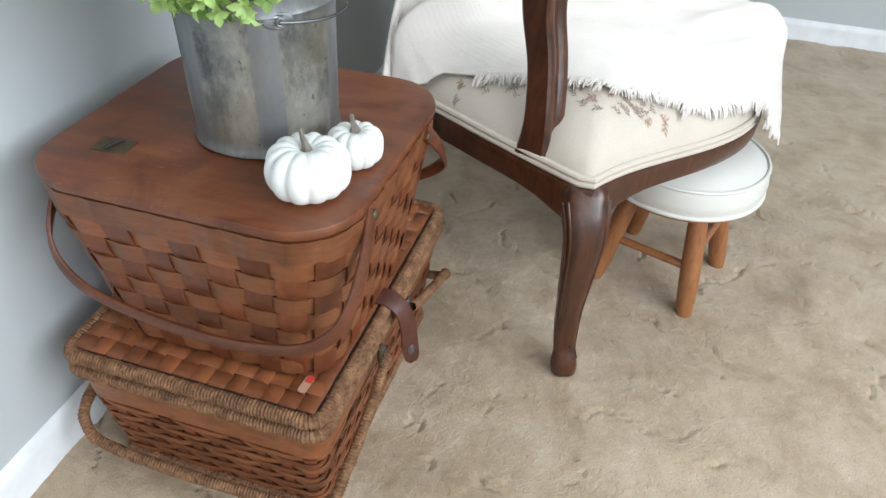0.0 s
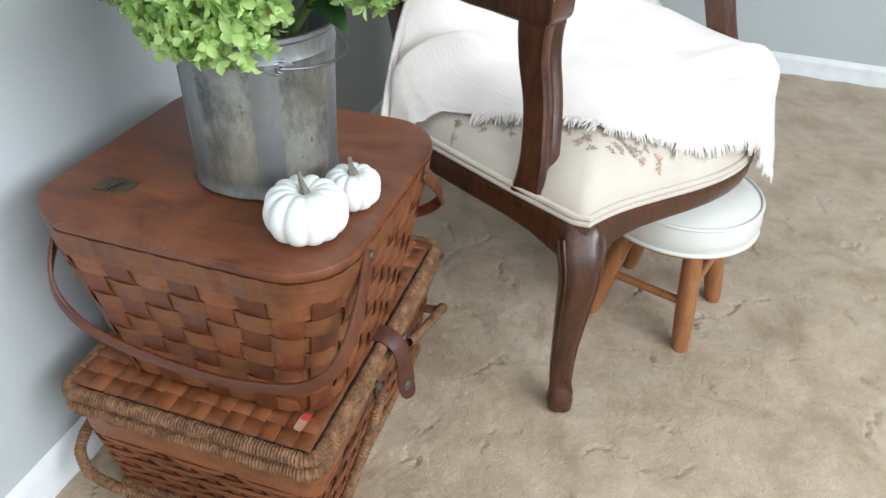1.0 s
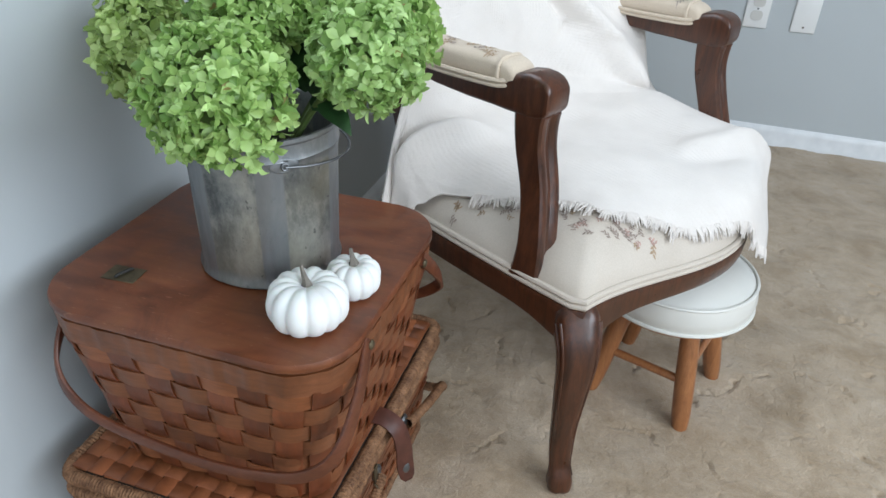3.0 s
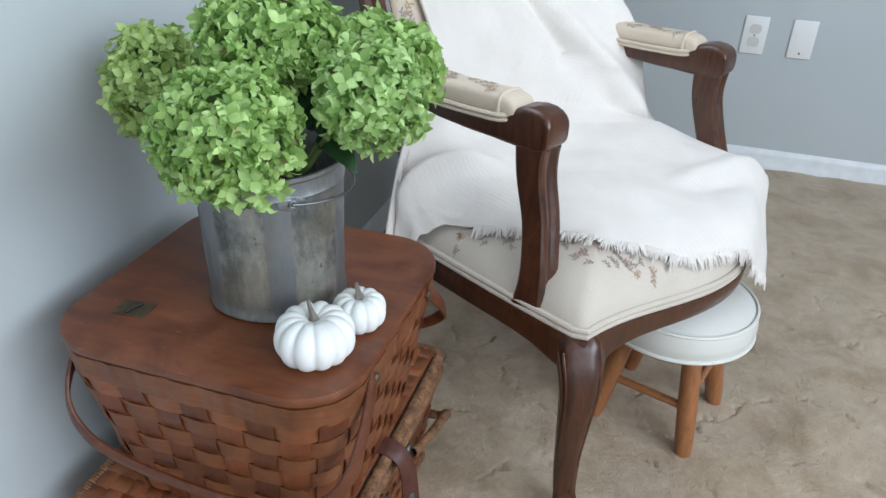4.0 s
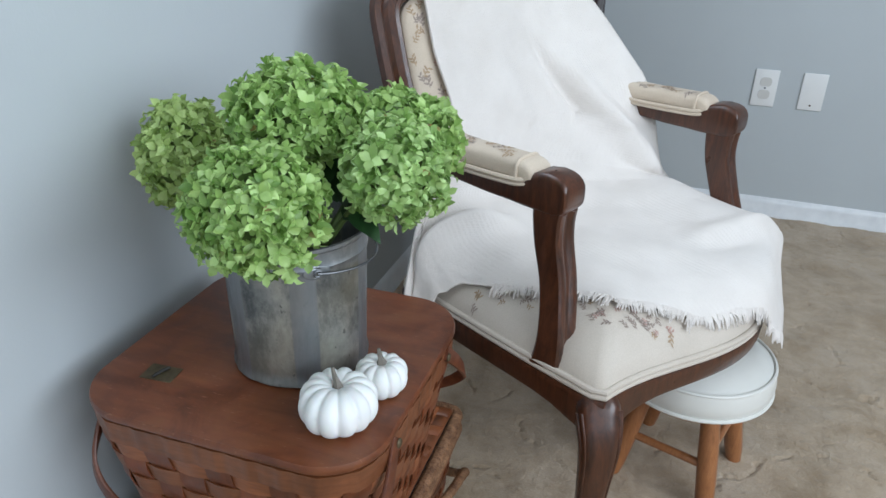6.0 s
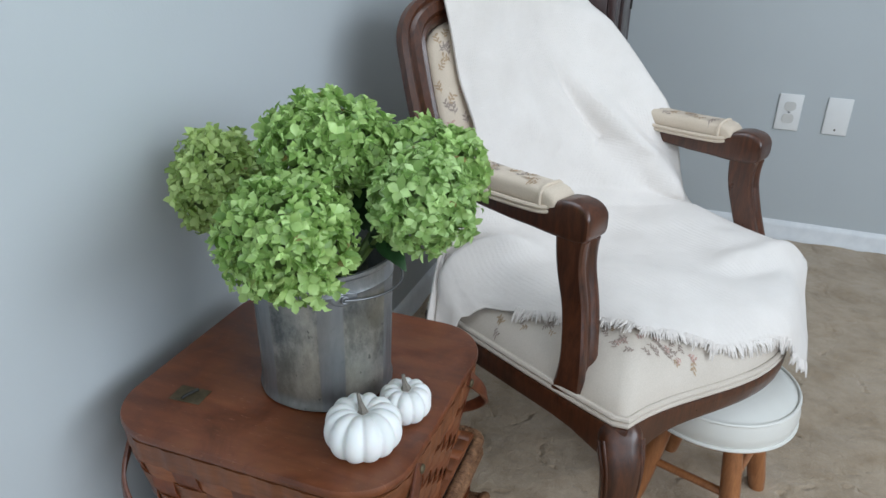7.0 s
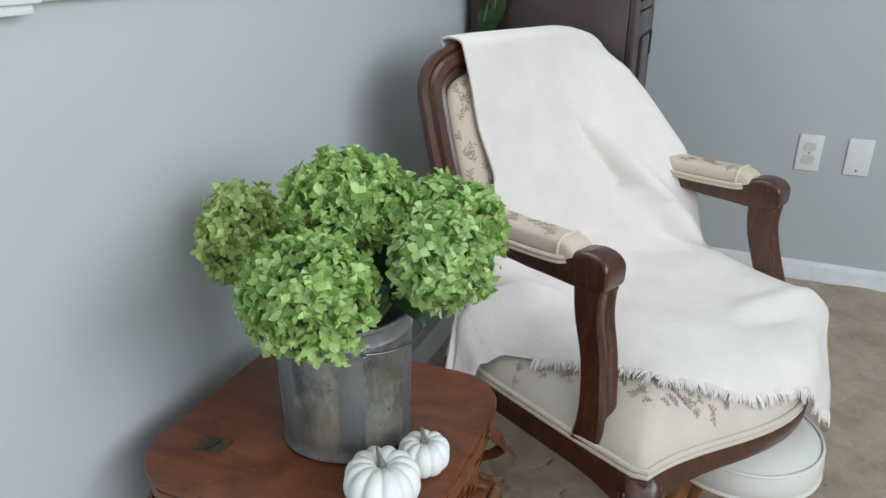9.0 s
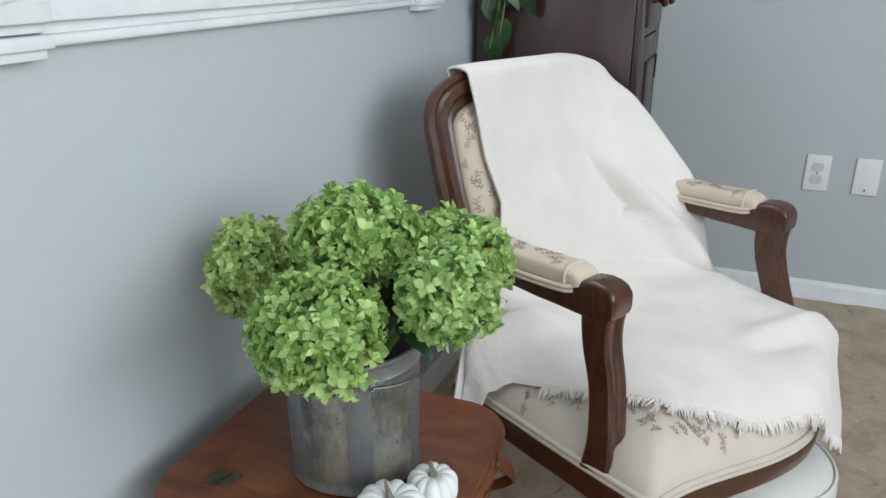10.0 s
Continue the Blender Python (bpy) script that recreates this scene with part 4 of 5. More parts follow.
def hydrangea(label, centre, axes, aim, mat, count, seed, inner=0):
    rnd = random.Random(seed)
    h = thing("hydrangea", label, "flower", group="hydrangeas in the bucket")
    c = Vector(centre)
    aim = Vector(aim).normalized()
    Vs, Fs = [], []
    golden = math.pi * (3 - 5 ** 0.5)
    for i in range(count):
        z = 1 - 2 * (i + 0.5) / count
        rr, a = math.sqrt(1 - z * z), golden * i
        d = Vector((rr * math.cos(a), rr * math.sin(a), z))
        d = (d + Vector((rnd.gauss(0, 0.12), rnd.gauss(0, 0.12), rnd.gauss(0, 0.12)))).normalized()
        if d.dot(aim) < -0.72:
            continue
        lump = 1 + 0.20 * noise.noise(d * 2.6 + Vector((seed, 0, 0))) + rnd.uniform(-0.20, 0.10)
        p = Vector((d.x * axes[0], d.y * axes[1], d.z * axes[2])) * lump
        face = (d + Vector((rnd.gauss(0, 0.55), rnd.gauss(0, 0.55), rnd.gauss(0, 0.55) + 0.18))).normalized()
        m = Matrix.Translation(c + p) @ face.to_track_quat("Z", "Y").to_matrix().to_4x4()
        v, f = floret(rnd, rnd.uniform(0.0074, 0.0112))
        n = len(Vs)
        Vs += [m @ x for x in v]
        Fs += [tuple(k + n for k in q) for q in f]
    tagged(part("flower_head", (Vs, Fs), mat, h, smooth=180), kind="stuff")
    core = grid(14, 10, lambda i, j: c + Vector((axes[0] * 0.74 * math.sin(math.pi * j) * math.cos(2 * math.pi * i), axes[1] * 0.74 * math.sin(math.pi * j) * math.sin(2 * math.pi * i), axes[2] * 0.74 * math.cos(math.pi * j))), wrap_u=True)
    part("flower_core", core, STALK, h, smooth=180)
    foot = Vector((BX, BY, BZ + 0.02)) + Vector((c.x - BX, c.y - BY, 0)) * -0.25
    neck = Vector((BX, BY, BZ + BH)) + Vector((c.x - BX, c.y - BY, 0)) * 0.42
    part("stalk", tube(smooth_path([foot, neck, neck.lerp(c, 0.6) + Vector((0, 0, 0.004)), c], 6), 0.0038, 7, (0.3, 0.9, 0.2)), STALK, h)
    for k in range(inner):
        # dark leaves added to fill the middle of the bunch, whose gap reads dark
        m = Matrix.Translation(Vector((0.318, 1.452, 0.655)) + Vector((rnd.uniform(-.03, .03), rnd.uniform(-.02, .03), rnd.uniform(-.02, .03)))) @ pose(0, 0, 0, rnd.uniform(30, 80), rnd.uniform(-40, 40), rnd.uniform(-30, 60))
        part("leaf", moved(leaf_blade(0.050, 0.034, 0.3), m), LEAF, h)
    for k in range(2):
        m = Matrix.Translation(neck.lerp(c, 0.35 + 0.25 * k)) @ pose(0, 0, 0, rnd.uniform(-40, 10), rnd.uniform(-20, 20), rnd.uniform(0, 360))
        part("leaf", moved(leaf_blade(0.042, 0.030, 0.35), m), LEAF, h)


hydrangea("full green hydrangea head drooping over the bucket's rim", (0.281, 1.354, 0.677), (0.063, 0.061, 0.056), (-.2, -.7, .6), PETALS[0], 620, 1)
hydrangea("pale green hydrangea head leaning out of the bucket", (0.394, 1.428, 0.708), (0.049, 0.049, 0.046), (.7, -.4, .5), PETALS[1], 450, 2)
hydrangea("tall green hydrangea head at the top of the bunch", (0.268, 1.469, 0.735), (0.068, 0.064, 0.053), (-.1, 0, 1), PETALS[0], 640, 3, 9)
hydrangea("green hydrangea head close to the wall, with browned petals", (0.110, 1.483, 0.667), (0.056, 0.052, 0.060), (-.8, 0, .6), PETALS[2], 520, 4)
hydrangea("green hydrangea head at the back of the bunch", (0.358, 1.526, 0.707), (0.068, 0.058, 0.050), (.5, .6, .6), PETALS[0], 560, 5)


# ---------------------------------------------------------------- armchair
def W(u, v, z):
    """A place in the chair's own measure: u across from the nearer arm, v to the front."""
    return Vector((0.650 + 0.4288 * u + 0.9034 * v, 1.954 + 0.9034 * u - 0.4288 * v, z))


def seat_outline(n_front=28, n_side=12, n_back=12):
    out = []
    for i in range(n_front + 1):
        u = -0.300 + 0.600 * i / n_front
        out.append(Vector((u * (0.89 if u > 0 else 1), 0.105 + 0.072 * (0.5 + 0.5 * math.cos(2 * math.pi * u / 0.62)))))
    for i in range(n_side + 1):
        t = i / n_side
        out.append(Vector((0.274 - 0.020 * t ** 1.5, 0.090 - 0.40 * t)))
    for i in range(1, n_back):
        t = i / n_back
        out.append(Vector((0.260 - 0.53 * t, -0.335)))
    for i in range(n_side + 1):
        t = 1 - i / n_side
        out.append(Vector((-0.308 + 0.030 * t ** 1.5, 0.090 - 0.40 * t)))
    return out


OUT = seat_outline()
SEAT_Z, CROWN = 0.346, 0.082


def ray_len(u, v):
    """How far (u, v) lies from the seat's middle towards its outline: 1 on the outline."""
    c = Vector((0, -0.08))
    d = Vector((u, v)) - c
    if d.length < 1e-5:
        return 0.0
    best = 9.0
    for a, b in zip(OUT, OUT[1:] + OUT[:1]):
        e = b - a
        det = d.x * -e.y + e.x * d.y
        if abs(det) < 1e-12:
            continue
        w = a - c
        s = (w.x * -e.y + e.x * w.y) / det
        t = (d.x * w.y - d.y * w.x) / det
        if s > 1e-6 and -1e-6 <= t <= 1 + 1e-6:
            best = min(best, s)
    return 1 / best


def crown(s):
    return SEAT_Z + CROWN * max(0.0, 1 - s ** 4.2) ** 0.68 if s < 1 else SEAT_Z


def armchair():
    ch = thing("armchair", "carved dark mahogany armchair with cream embroidered upholstery", "armchair", pose(0.650, 1.954, 0))
    loc = lambda u, v, z: W(u, v, z) - Vector((0.650, 1.954, 0))
    c0 = Vector((0, -0.08))
    n = len(OUT)
    radii = [0.02, 0.15, 0.3, 0.45, 0.6, 0.72, 0.82, 0.89, 0.94, 0.97, 0.99, 1.0]
    tuck = lambda p, s: 0.010 * max(0.0, s - 0.75) * 4 * (1 - s) * 4 * math.exp(-((p.x + 0.304) ** 2 + (p.y - 0.098) ** 2) / 0.010 ** 2)
    V = [loc(*(c0 + (p - c0) * s), crown(s) - tuck(p, s)) for s in radii for p in OUT] + [loc(*p, SEAT_Z - 0.012) for p in OUT]
    F = [(i * n + k, i * n + (k + 1) % n, (i + 1) * n + (k + 1) % n, (i + 1) * n + k) for i in range(len(radii)) for k in range(n)]
    F.append(tuple(range(n)))
    seat = part("seat", (V, F), CREAM, ch, "domed cream fabric seat with embroidered sprigs", 180)
    for k, z in ((1.006, SEAT_Z + 0.001), (1.010, SEAT_Z - 0.007)):
        part("piping", sweep([loc(*(c0 + (p - c0) * k), z) for p in OUT], circle(0.0046, 8), closed=True), CREAM, seat)

    # rail under the seat, deeper at the corners and carved along its lower edge
    prof_rows = [(1.000, SEAT_Z - 0.011, 0), (1.022, SEAT_Z - 0.012, 0), (1.030, SEAT_Z - 0.018, 0), (1.026, SEAT_Z - 0.026, 0), (1.024, SEAT_Z - 0.039, 1), (1.016, SEAT_Z - 0.047, 1), (0.95, SEAT_Z - 0.047, 1), (0.93, SEAT_Z - 0.011, 0)]
    V = []
    for k, z, low in prof_rows:
        for p in OUT:
            front = max(0.0, (p.y - 0.09) / 0.09)
            V.append(loc(*(c0 + (p - c0) * k), z - low * 0.004 * (1 - front) + low * 0.004 * front - low * 0.026 * math.exp(-((abs(p.x) - 0.29) ** 2 + (p.y - 0.10) ** 2) / 0.06 ** 2)))
    m = len(prof_rows)
    F = [(i * n + k, i * n + (k + 1) % n, ((i + 1) % m) * n + (k + 1) % n, ((i + 1) % m) * n + k) for i in range(m) for k in range(n)]
    part("seat_rail", (V, F), MAHOGANY, ch, "carved dark seat rail", 50)

    # cabriole front legs, raked back legs
    for e in (-1, 1):
        o, w = (0.055, 0.045) if e > 0 else (0.0, 0.0)
        pts = [(e * 0.284, 0.080, 0.330), (e * 0.296, 0.096, 0.300), (e * 0.308, 0.110, 0.262), (e * 0.309, 0.110, 0.200), (e * 0.302, 0.105, 0.120), (e * 0.301, 0.107, 0.060), (e * 0.305, 0.115, 0.025), (e * 0.306, 0.116, 0.0)]
        line = smooth_path([loc(u - o, v - w, z) for u, v, z in pts], 6)
        wid = lambda t: 1.0 * float(np.interp(t, [0, 0.10, 0.20, 0.38, 0.56, 0.76, 0.88, 0.95, 1.0], [0.046, 0.064, 0.061, 0.048, 0.0365, 0.0315, 0.039, 0.038, 0.028])) / 0.05
        prof = [(0.025 * math.copysign(abs(math.cos(a)) ** 0.7, math.cos(a)) * (1 - 0.07 * (abs(math.cos(2 * a)) > 0.97)), 0.025 * math.copysign(abs(math.sin(a)) ** 0.7, math.sin(a)) * (1 - 0.07 * (abs(math.cos(2 * a)) > 0.97))) for a in np.linspace(0, 2 * math.pi, 28, endpoint=False)]
        part("leg", sweep(line, prof, up=tuple(loc(e * 0.7, 0.7, 0)), size=wid), MAHOGANY, ch, "cabriole front leg", 45)
        leg = ch.children[-1]
        for k in (-1, 1):
            for cx, cy, r, stop in ((0.0240, 0.0110, 0.0024, 0.86), (0.0205, 0.0185, 0.0018, 0.62)):
                bead = [(k * cx + r * math.cos(a), cy + r * math.sin(a)) for a in np.linspace(0, 2 * math.pi, 8, endpoint=False)]
                part("carved_edge", sweep(line[5:int(len(line) * stop)], bead, up=tuple(loc(e * 0.7, 0.7, 0)),
                                          size=lambda t, stop=stop: wid((5 + t * (int(len(line) * stop) - 6)) / (len(line) - 1))), MAHOGANY, leg)
        pts = [(e * 0.205, -0.310, 0.335), (e * 0.208, -0.320, 0.22), (e * 0.214, -0.345, 0.10), (e * 0.220, -0.370, 0.0)]
        part("leg", sweep(smooth_path([loc(*p) for p in pts], 6), rounded(0.036, 0.036, 0.008), up=tuple(loc(0, 1, 0)), size=lambda t: 1 - 0.22 * t), MAHOGANY, ch)

    # arms
    for e in (-1, 1):
        U = lambda v, z, du=0.0: loc(e * (0.262 + du), v, z)
        post = smooth_path([U(0.004, 0.337, 0.028), U(0.006, 0.360, 0.025), U(0.003, 0.40, 0.018), U(-0.012, 0.46, 0.004), U(-0.029, 0.52, 0), U(-0.032, 0.565, 0), U(-0.026, 0.590, 0)], 6)
        side = tuple(loc(e, 0, 0))
        groove = [(0.0235, -0.013), (0.0225, -0.008), (0.0185, -0.003), (0.0185, 0.003), (0.0225, 0.008), (0.0235, 0.013), (0.0225, 0.0185), (0.019, 0.021), (-0.019, 0.021), (-0.0225, 0.0185)]
        groove += [(-x, -y) for x, y in groove[:6]] + [(-0.0225, -0.0185), (-0.019, -0.021), (0.019, -0.021), (0.0225, -0.0185)]
        groove = sorted(groove, key=lambda p: math.atan2(p[1], p[0]))
        part("arm_post", sweep(post, groove, up=side, size=lambda t: (1.12 - 0.26 * math.sin(math.pi * min(1, t * 1.15)) if t < 0.87 else 0.92 + (t - 0.87) * 0.6, 1.0)), MAHOGANY, ch, "curved arm support with a fluted front", 30)
        # arm: flat-sided, swelling to a rounded knuckle over the post
        rows = [(-0.0015, 0.590, 0.011), (-0.003, 0.590, 0.0165), (-0.007, 0.590, 0.022), (-0.013, 0.5905, 0.0262), (-0.022, 0.591, 0.0290), (-0.034, 0.5915, 0.0298), (-0.048, 0.590, 0.0285), (-0.060, 0.587, 0.0255),
                (-0.075, 0.584, 0.0220), (-0.10, 0.582, 0.0190), (-0.14, 0.580, 0.0172), (-0.20, 0.582, 0.0165), (-0.27, 0.588, 0.0160), (-0.375, 0.600, 0.0140)]
        arm = [U(v, z, float(np.interp(-v, [0, 0.2, 0.27, 0.375], [0, 0, -0.006, -0.022]))) for v, z, _ in rows]
        part("armrest", sweep(arm, rounded(0.048, 0.040, 0.0075, 4), up=(0, 0, 1), size=lambda t: ((0.94 if t < 0.05 else 1.0) if t < 0.5 else 1.12 - 0.24 * t, rows[round(t * (len(rows) - 1))][2] / 0.020)), MAHOGANY, ch, "flat-sided armrest with a rounded knuckle", 35)
        padp = smooth_path([U(-0.070, 0.602), U(-0.078, 0.611), U(-0.12, 0.611), U(-0.20, 0.609), U(-0.29, 0.614, -0.006), U(-0.315, 0.606, -0.008)], 6)
        half = [(0.0255 * math.copysign(abs(math.cos(a)) ** 0.45, math.cos(a)), 0.0165 * math.copysign(abs(math.sin(a)) ** 0.6, math.sin(a))) for a in np.linspace(0, 2 * math.pi, 24, endpoint=False)]
        pad = part("arm_pad", sweep(padp, half, size=lambda t: (float(np.interp(t, [0, 0.03, 0.15, 0.9, 1], [0.94, 1.0, 1.0, 1.0, 0.7])), float(np.interp(t, [0, 0.03, 0.12, 0.9, 1], [0.55, 0.92, 1.0, 1.0, 0.4])))), TAN, ch, "cream embroidered arm pad", 60)
        welt = smooth_path([U(-0.30, 0.600, 0.024), U(-0.20, 0.597, 0.029), U(-0.10, 0.600, 0.029), U(-0.072, 0.603, 0.022), U(-0.066, 0.606, 0.0), U(-0.072, 0.603, -0.022), U(-0.10, 0.600, -0.029), U(-0.20, 0.597, -0.029), U(-0.30, 0.600, -0.03)], 5)
        part("piping", tube(welt, 0.0036, 7), TAN, pad)
        part("piping", tube([p - Vector((0, 0, 0.0065)) for p in welt], 0.0030, 7), TAN, pad)
        part("gimp", tube(smooth_path([U(-0.085, 0.600, 0.0265), U(-0.085, 0.618, 0.0255), U(-0.085, 0.6275, 0.017), U(-0.085, 0.6290, 0), U(-0.085, 0.6275, -0.017), U(-0.085, 0.618, -0.0255), U(-0.085, 0.600, -0.0265)], 5), 0.0030, 7, (0.3, 0.2, 0.9)), TAN, pad, "raised braid across the pad")

    # back: an upright oval frame round a padded panel
    back = lambda u, z, out=0.0: loc(u, -0.335 - 0.27 * (z - 0.42) + out, z + 0.27 * out)

    def oval(k):
        pts = [(0, 0.856), (0.10, 0.852), (0.19, 0.836), (0.234, 0.803), (0.240, 0.74), (0.236, 0.64), (0.222, 0.54), (0.195, 0.485), (0.10, 0.465), (0, 0.462)]
        full = pts + [(-u, z) for u, z in reversed(pts[1:-1])]
        zc = 0.665
        return smooth_path([back(u * (1 - k / 0.24), zc + (z - zc) * (1 - k / 0.205)) for u, z in full], 6, True)
    frame_prof = [(-0.028, -0.018), (0.020, -0.018), (0.030, -0.008), (0.030, 0.006), (0.022, 0.012), (0.017, 0.010), (0.012, 0.017), (-0.002, 0.018), (-0.010, 0.010), (-0.016, 0.012), (-0.024, 0.006), (-0.028, -0.004)]
    ring = oval(0.026)
    mid = back(0, 0.665)
    front = (back(0, 0.665, 0.1) - mid).normalized()
    V = []
    for i, p in enumerate(ring):
        t = (ring[(i + 1) % len(ring)] - ring[i - 1]).normalized()
        side = t.cross(front).normalized()
        if side.dot(p - mid) < 0:
            side = -side
        V += [p + side * x + front * y for x, y in frame_prof]
    k, n = len(frame_prof), len(ring)
    F = [(i * k + j, i * k + (j + 1) % k, ((i + 1) % n) * k + (j + 1) % k, ((i + 1) % n) * k + j) for i in range(n) for j in range(k)]
    part("back_frame", (V, F), MAHOGANY, ch, "moulded dark wooden back frame", 35)
    for e in (-1, 1):
        part("back_stile", sweep(smooth_path([loc(e * 0.205, -0.315, 0.30), back(e * 0.200, 0.42), back(e * 0.205, 0.53)], 5), rounded(0.034, 0.034, 0.008), up=tuple(loc(0, 1, 0))), MAHOGANY, ch)
    inner = oval(0.052)
    n = len(inner)
    rows = [(0.02, 0.030), (0.3, 0.029), (0.6, 0.025), (0.85, 0.017), (0.96, 0.011), (1.0, 0.004)]
    V = [mid + (p - mid) * s + front * o for s, o in rows for p in inner] + [mid + (p - mid) * s - front * o for s, o in ((1.0, 0.006), (0.8, 0.016), (0.02, 0.018)) for p in inner]
    F = [(i * n + j, i * n + (j + 1) % n, (i + 1) * n + (j + 1) % n, (i + 1) * n + j) for i in range(len(rows) + 2) for j in range(n)]
    F += [tuple(range(n)), tuple(range((len(rows) + 2) * n, (len(rows) + 3) * n))]
    part("backrest", (V, F), TAN, ch, "padded cream back with floral embroidery", 180)
    return ch


armchair()


# ---------------------------------------------------------------- throw
def ease(x, lo, hi):
    t = min(1.0, max(0.0, (x - lo) / (hi - lo)))
    return t * t * (3 - 2 * t)


def throw_blanket():
    N, rows_back, rows_seat = 120, 70, 80
    lay = 0.010
    EDGE_U = [-0.39, -0.30, -0.272, -0.255, -0.228, -0.192, -0.150, -0.107, -0.06, 0.0, 0.05, 0.09, 0.20, 0.25, 0.33]
    EDGE_V = [-0.240, -0.218, -0.185, -0.110, -0.030, 0.052, 0.088, 0.135, 0.158, 0.187, 0.202, 0.203, 0.165, 0.135, 0.06]

    def seat_z(u, v):
        s = ray_len(u, v)
        box_z = SEAT_Z + 0.084 * max(0.0, 1 - (s / 1.07) ** 9) ** 0.5 if s < 1.07 else SEAT_Z - (s - 1.07) * (0.55 if u > 0 else 0.5)
        dome_z = crown(min(s, 1.0)) - max(0.0, s - 0.99) * 0.25
        k = max(ease(u, -0.10, 0.04), 0.85 * ease(-v, 0.17, 0.27) * ease(-u, 0.1, 0.2))
        z = dome_z + (box_z - dome_z) * k
        z += 0.055 * (max(0.0, -0.16 - v) / 0.17) ** 1.4 * ease(u, -0.36, -0.2)
        z += 0.030 * math.exp(-((u - 0.22) / 0.12) ** 2) * min(1.0, max(0.0, (0.10 - v) / 0.2))
        return z + lay

    def fold(u, v):
        a = 0.010 * noise.noise((u * 6 + v * 3, v * 7, 1.0)) + 0.005 * noise.noise((u * 11 - v * 8, v * 9, 2.0)) + 0.0022 * noise.noise((u * 22, v * 16, 3.0))
        d = 0.95 * (v + 0.31) - 0.32 * (u + 0.31)
        near = ease(-u, 0.10, 0.2)
        a += (0.030 * math.exp(-((d - 0.034) / 0.018) ** 2) - 0.030 * math.exp(-((d - 0.006) / 0.010) ** 2)) * near
        d2 = v - 0.02 - 0.28 * u
        return a + 0.010 * math.exp(-(d2 / 0.022) ** 2) * ease(u, 0.0, 0.12) - 0.006 * math.exp(-((d2 - 0.04) / 0.02) ** 2) * ease(u, 0.0, 0.12)

    left = [(0.0, -0.130), (0.28, -0.145), (0.40, -0.158), (0.62, -0.150), (0.74, -0.135), (0.84, -0.155), (0.90, -0.225), (0.95, -0.325), (1.0, -0.375)]
    RZ = [0.30, 0.46, 0.50, 0.555, 0.64, 0.68, 0.74, 0.795, 0.83, 0.846, 0.90]
    RU = [0.26, 0.26, 0.265, 0.275, 0.282, 0.275, 0.260, 0.244, 0.232, 0.222, 0.21]
    RV = [-0.140, -0.140, -0.150, -0.172, -0.220, -0.256, -0.306, -0.362, -0.395, -0.410, -0.42]
    V, UV = [], []
    total = rows_back + rows_seat

    def crease(u):
        zc = seat_z(u, -0.285) + 0.006
        w = ease(u, 0.06, 0.26)
        zc += (0.462 - zc) * w
        return zc, (-0.335 - 0.27 * (zc - 0.42) + 0.050) * (1 - w) + -0.140 * w

    for j in range(total + 1):
        for i in range(N + 1):
            q = i / N
            q = q * (0.5 + 0.5 * q)
            if j <= rows_back:
                t = j / rows_back
                uL = float(np.interp(t, *zip(*left)))
                s = max(0.0, (t - 0.40) / 0.60)
                zr = 0.838 + (0.462 - 0.838) * s
                uR = float(np.interp(zr, RZ, RU)) if t >= 0.40 else 0.215
                u = uL + (uR - uL) * q
                arch = 0.851 - 0.35 * max(0.0, -u - 0.08) ** 2 - 1.9 * max(0.0, u - 0.12) ** 2
                if t < 0.30:
                    z = arch - 0.14 * (0.30 - t) / 0.30
                    v = -0.335 - 0.27 * (z - 0.42) - 0.034
                elif t < 0.40:
                    a = math.pi * (t - 0.30) / 0.10
                    z = arch + 0.012 * math.sin(a)
                    v = -0.335 - 0.27 * (arch - 0.42) - 0.034 * math.cos(a)
                else:
                    zc, vc = crease(u)
                    z = arch + (zc - arch) * s
                    flat = -0.335 - 0.27 * (z - 0.42) + 0.034 + (vc - (-0.335 - 0.27 * (zc - 0.42) + 0.034)) * s ** 3
                    w = ease(u, 0.06, uR + 0.02) if u > 0.06 else 0.0
                    v = flat + (float(np.interp(z, RZ, RV)) - flat) * w * ease(s, 0.0, 0.12)
                    d = u - (0.035 + 0.16 * s)
                    deep = ease(s, 0.30, 0.95)
                    v += 0.046 * math.exp(-((d - 0.034) / 0.024) ** 2) * deep - 0.044 * math.exp(-(d / 0.012) ** 2) * deep + 0.014 * math.exp(-((d + 0.10) / 0.03) ** 2) * deep
                    v += 0.010 * math.sin(u * 21 + 1.2 * s) * s * (1 - w) * 0.6 + 0.016 * noise.noise((u * 6.5, s * 2.0, 5.0)) + 0.006 * noise.noise((u * 17, s * 4, 6.0))
            else:
                t = (j - rows_back) / rows_seat
                k = ease(t, 0.0, 0.25)
                uL, uR = -0.375 - 0.008 * k, 0.260 + 0.055 * k
                u = uL + (uR - uL) * q
                zc, v0 = crease(u)
                v = v0 + (float(np.interp(u, EDGE_U, EDGE_V)) - v0) * t
                z = seat_z(u, v) + fold(u, v) * min(1, t * 9) * (1 - 0.9 * ease(t, 0.75, 1.0))
                z = zc + (z - zc) * ease(t, 0.0, 0.16)
            V.append(W(u, v, z))
            UV.append((q * 0.9, j / total * 1.5))
    m = N + 1
    # let the cloth bridge the crease softly
    for _ in range(12):
        old = V[:]
        for j in range(rows_back - 9, rows_back + 12):
            for i in range(N + 1):
                V[j * m + i] = old[j * m + i] * 0.5 + (old[(j - 1) * m + i] + old[(j + 1) * m + i]) * 0.25
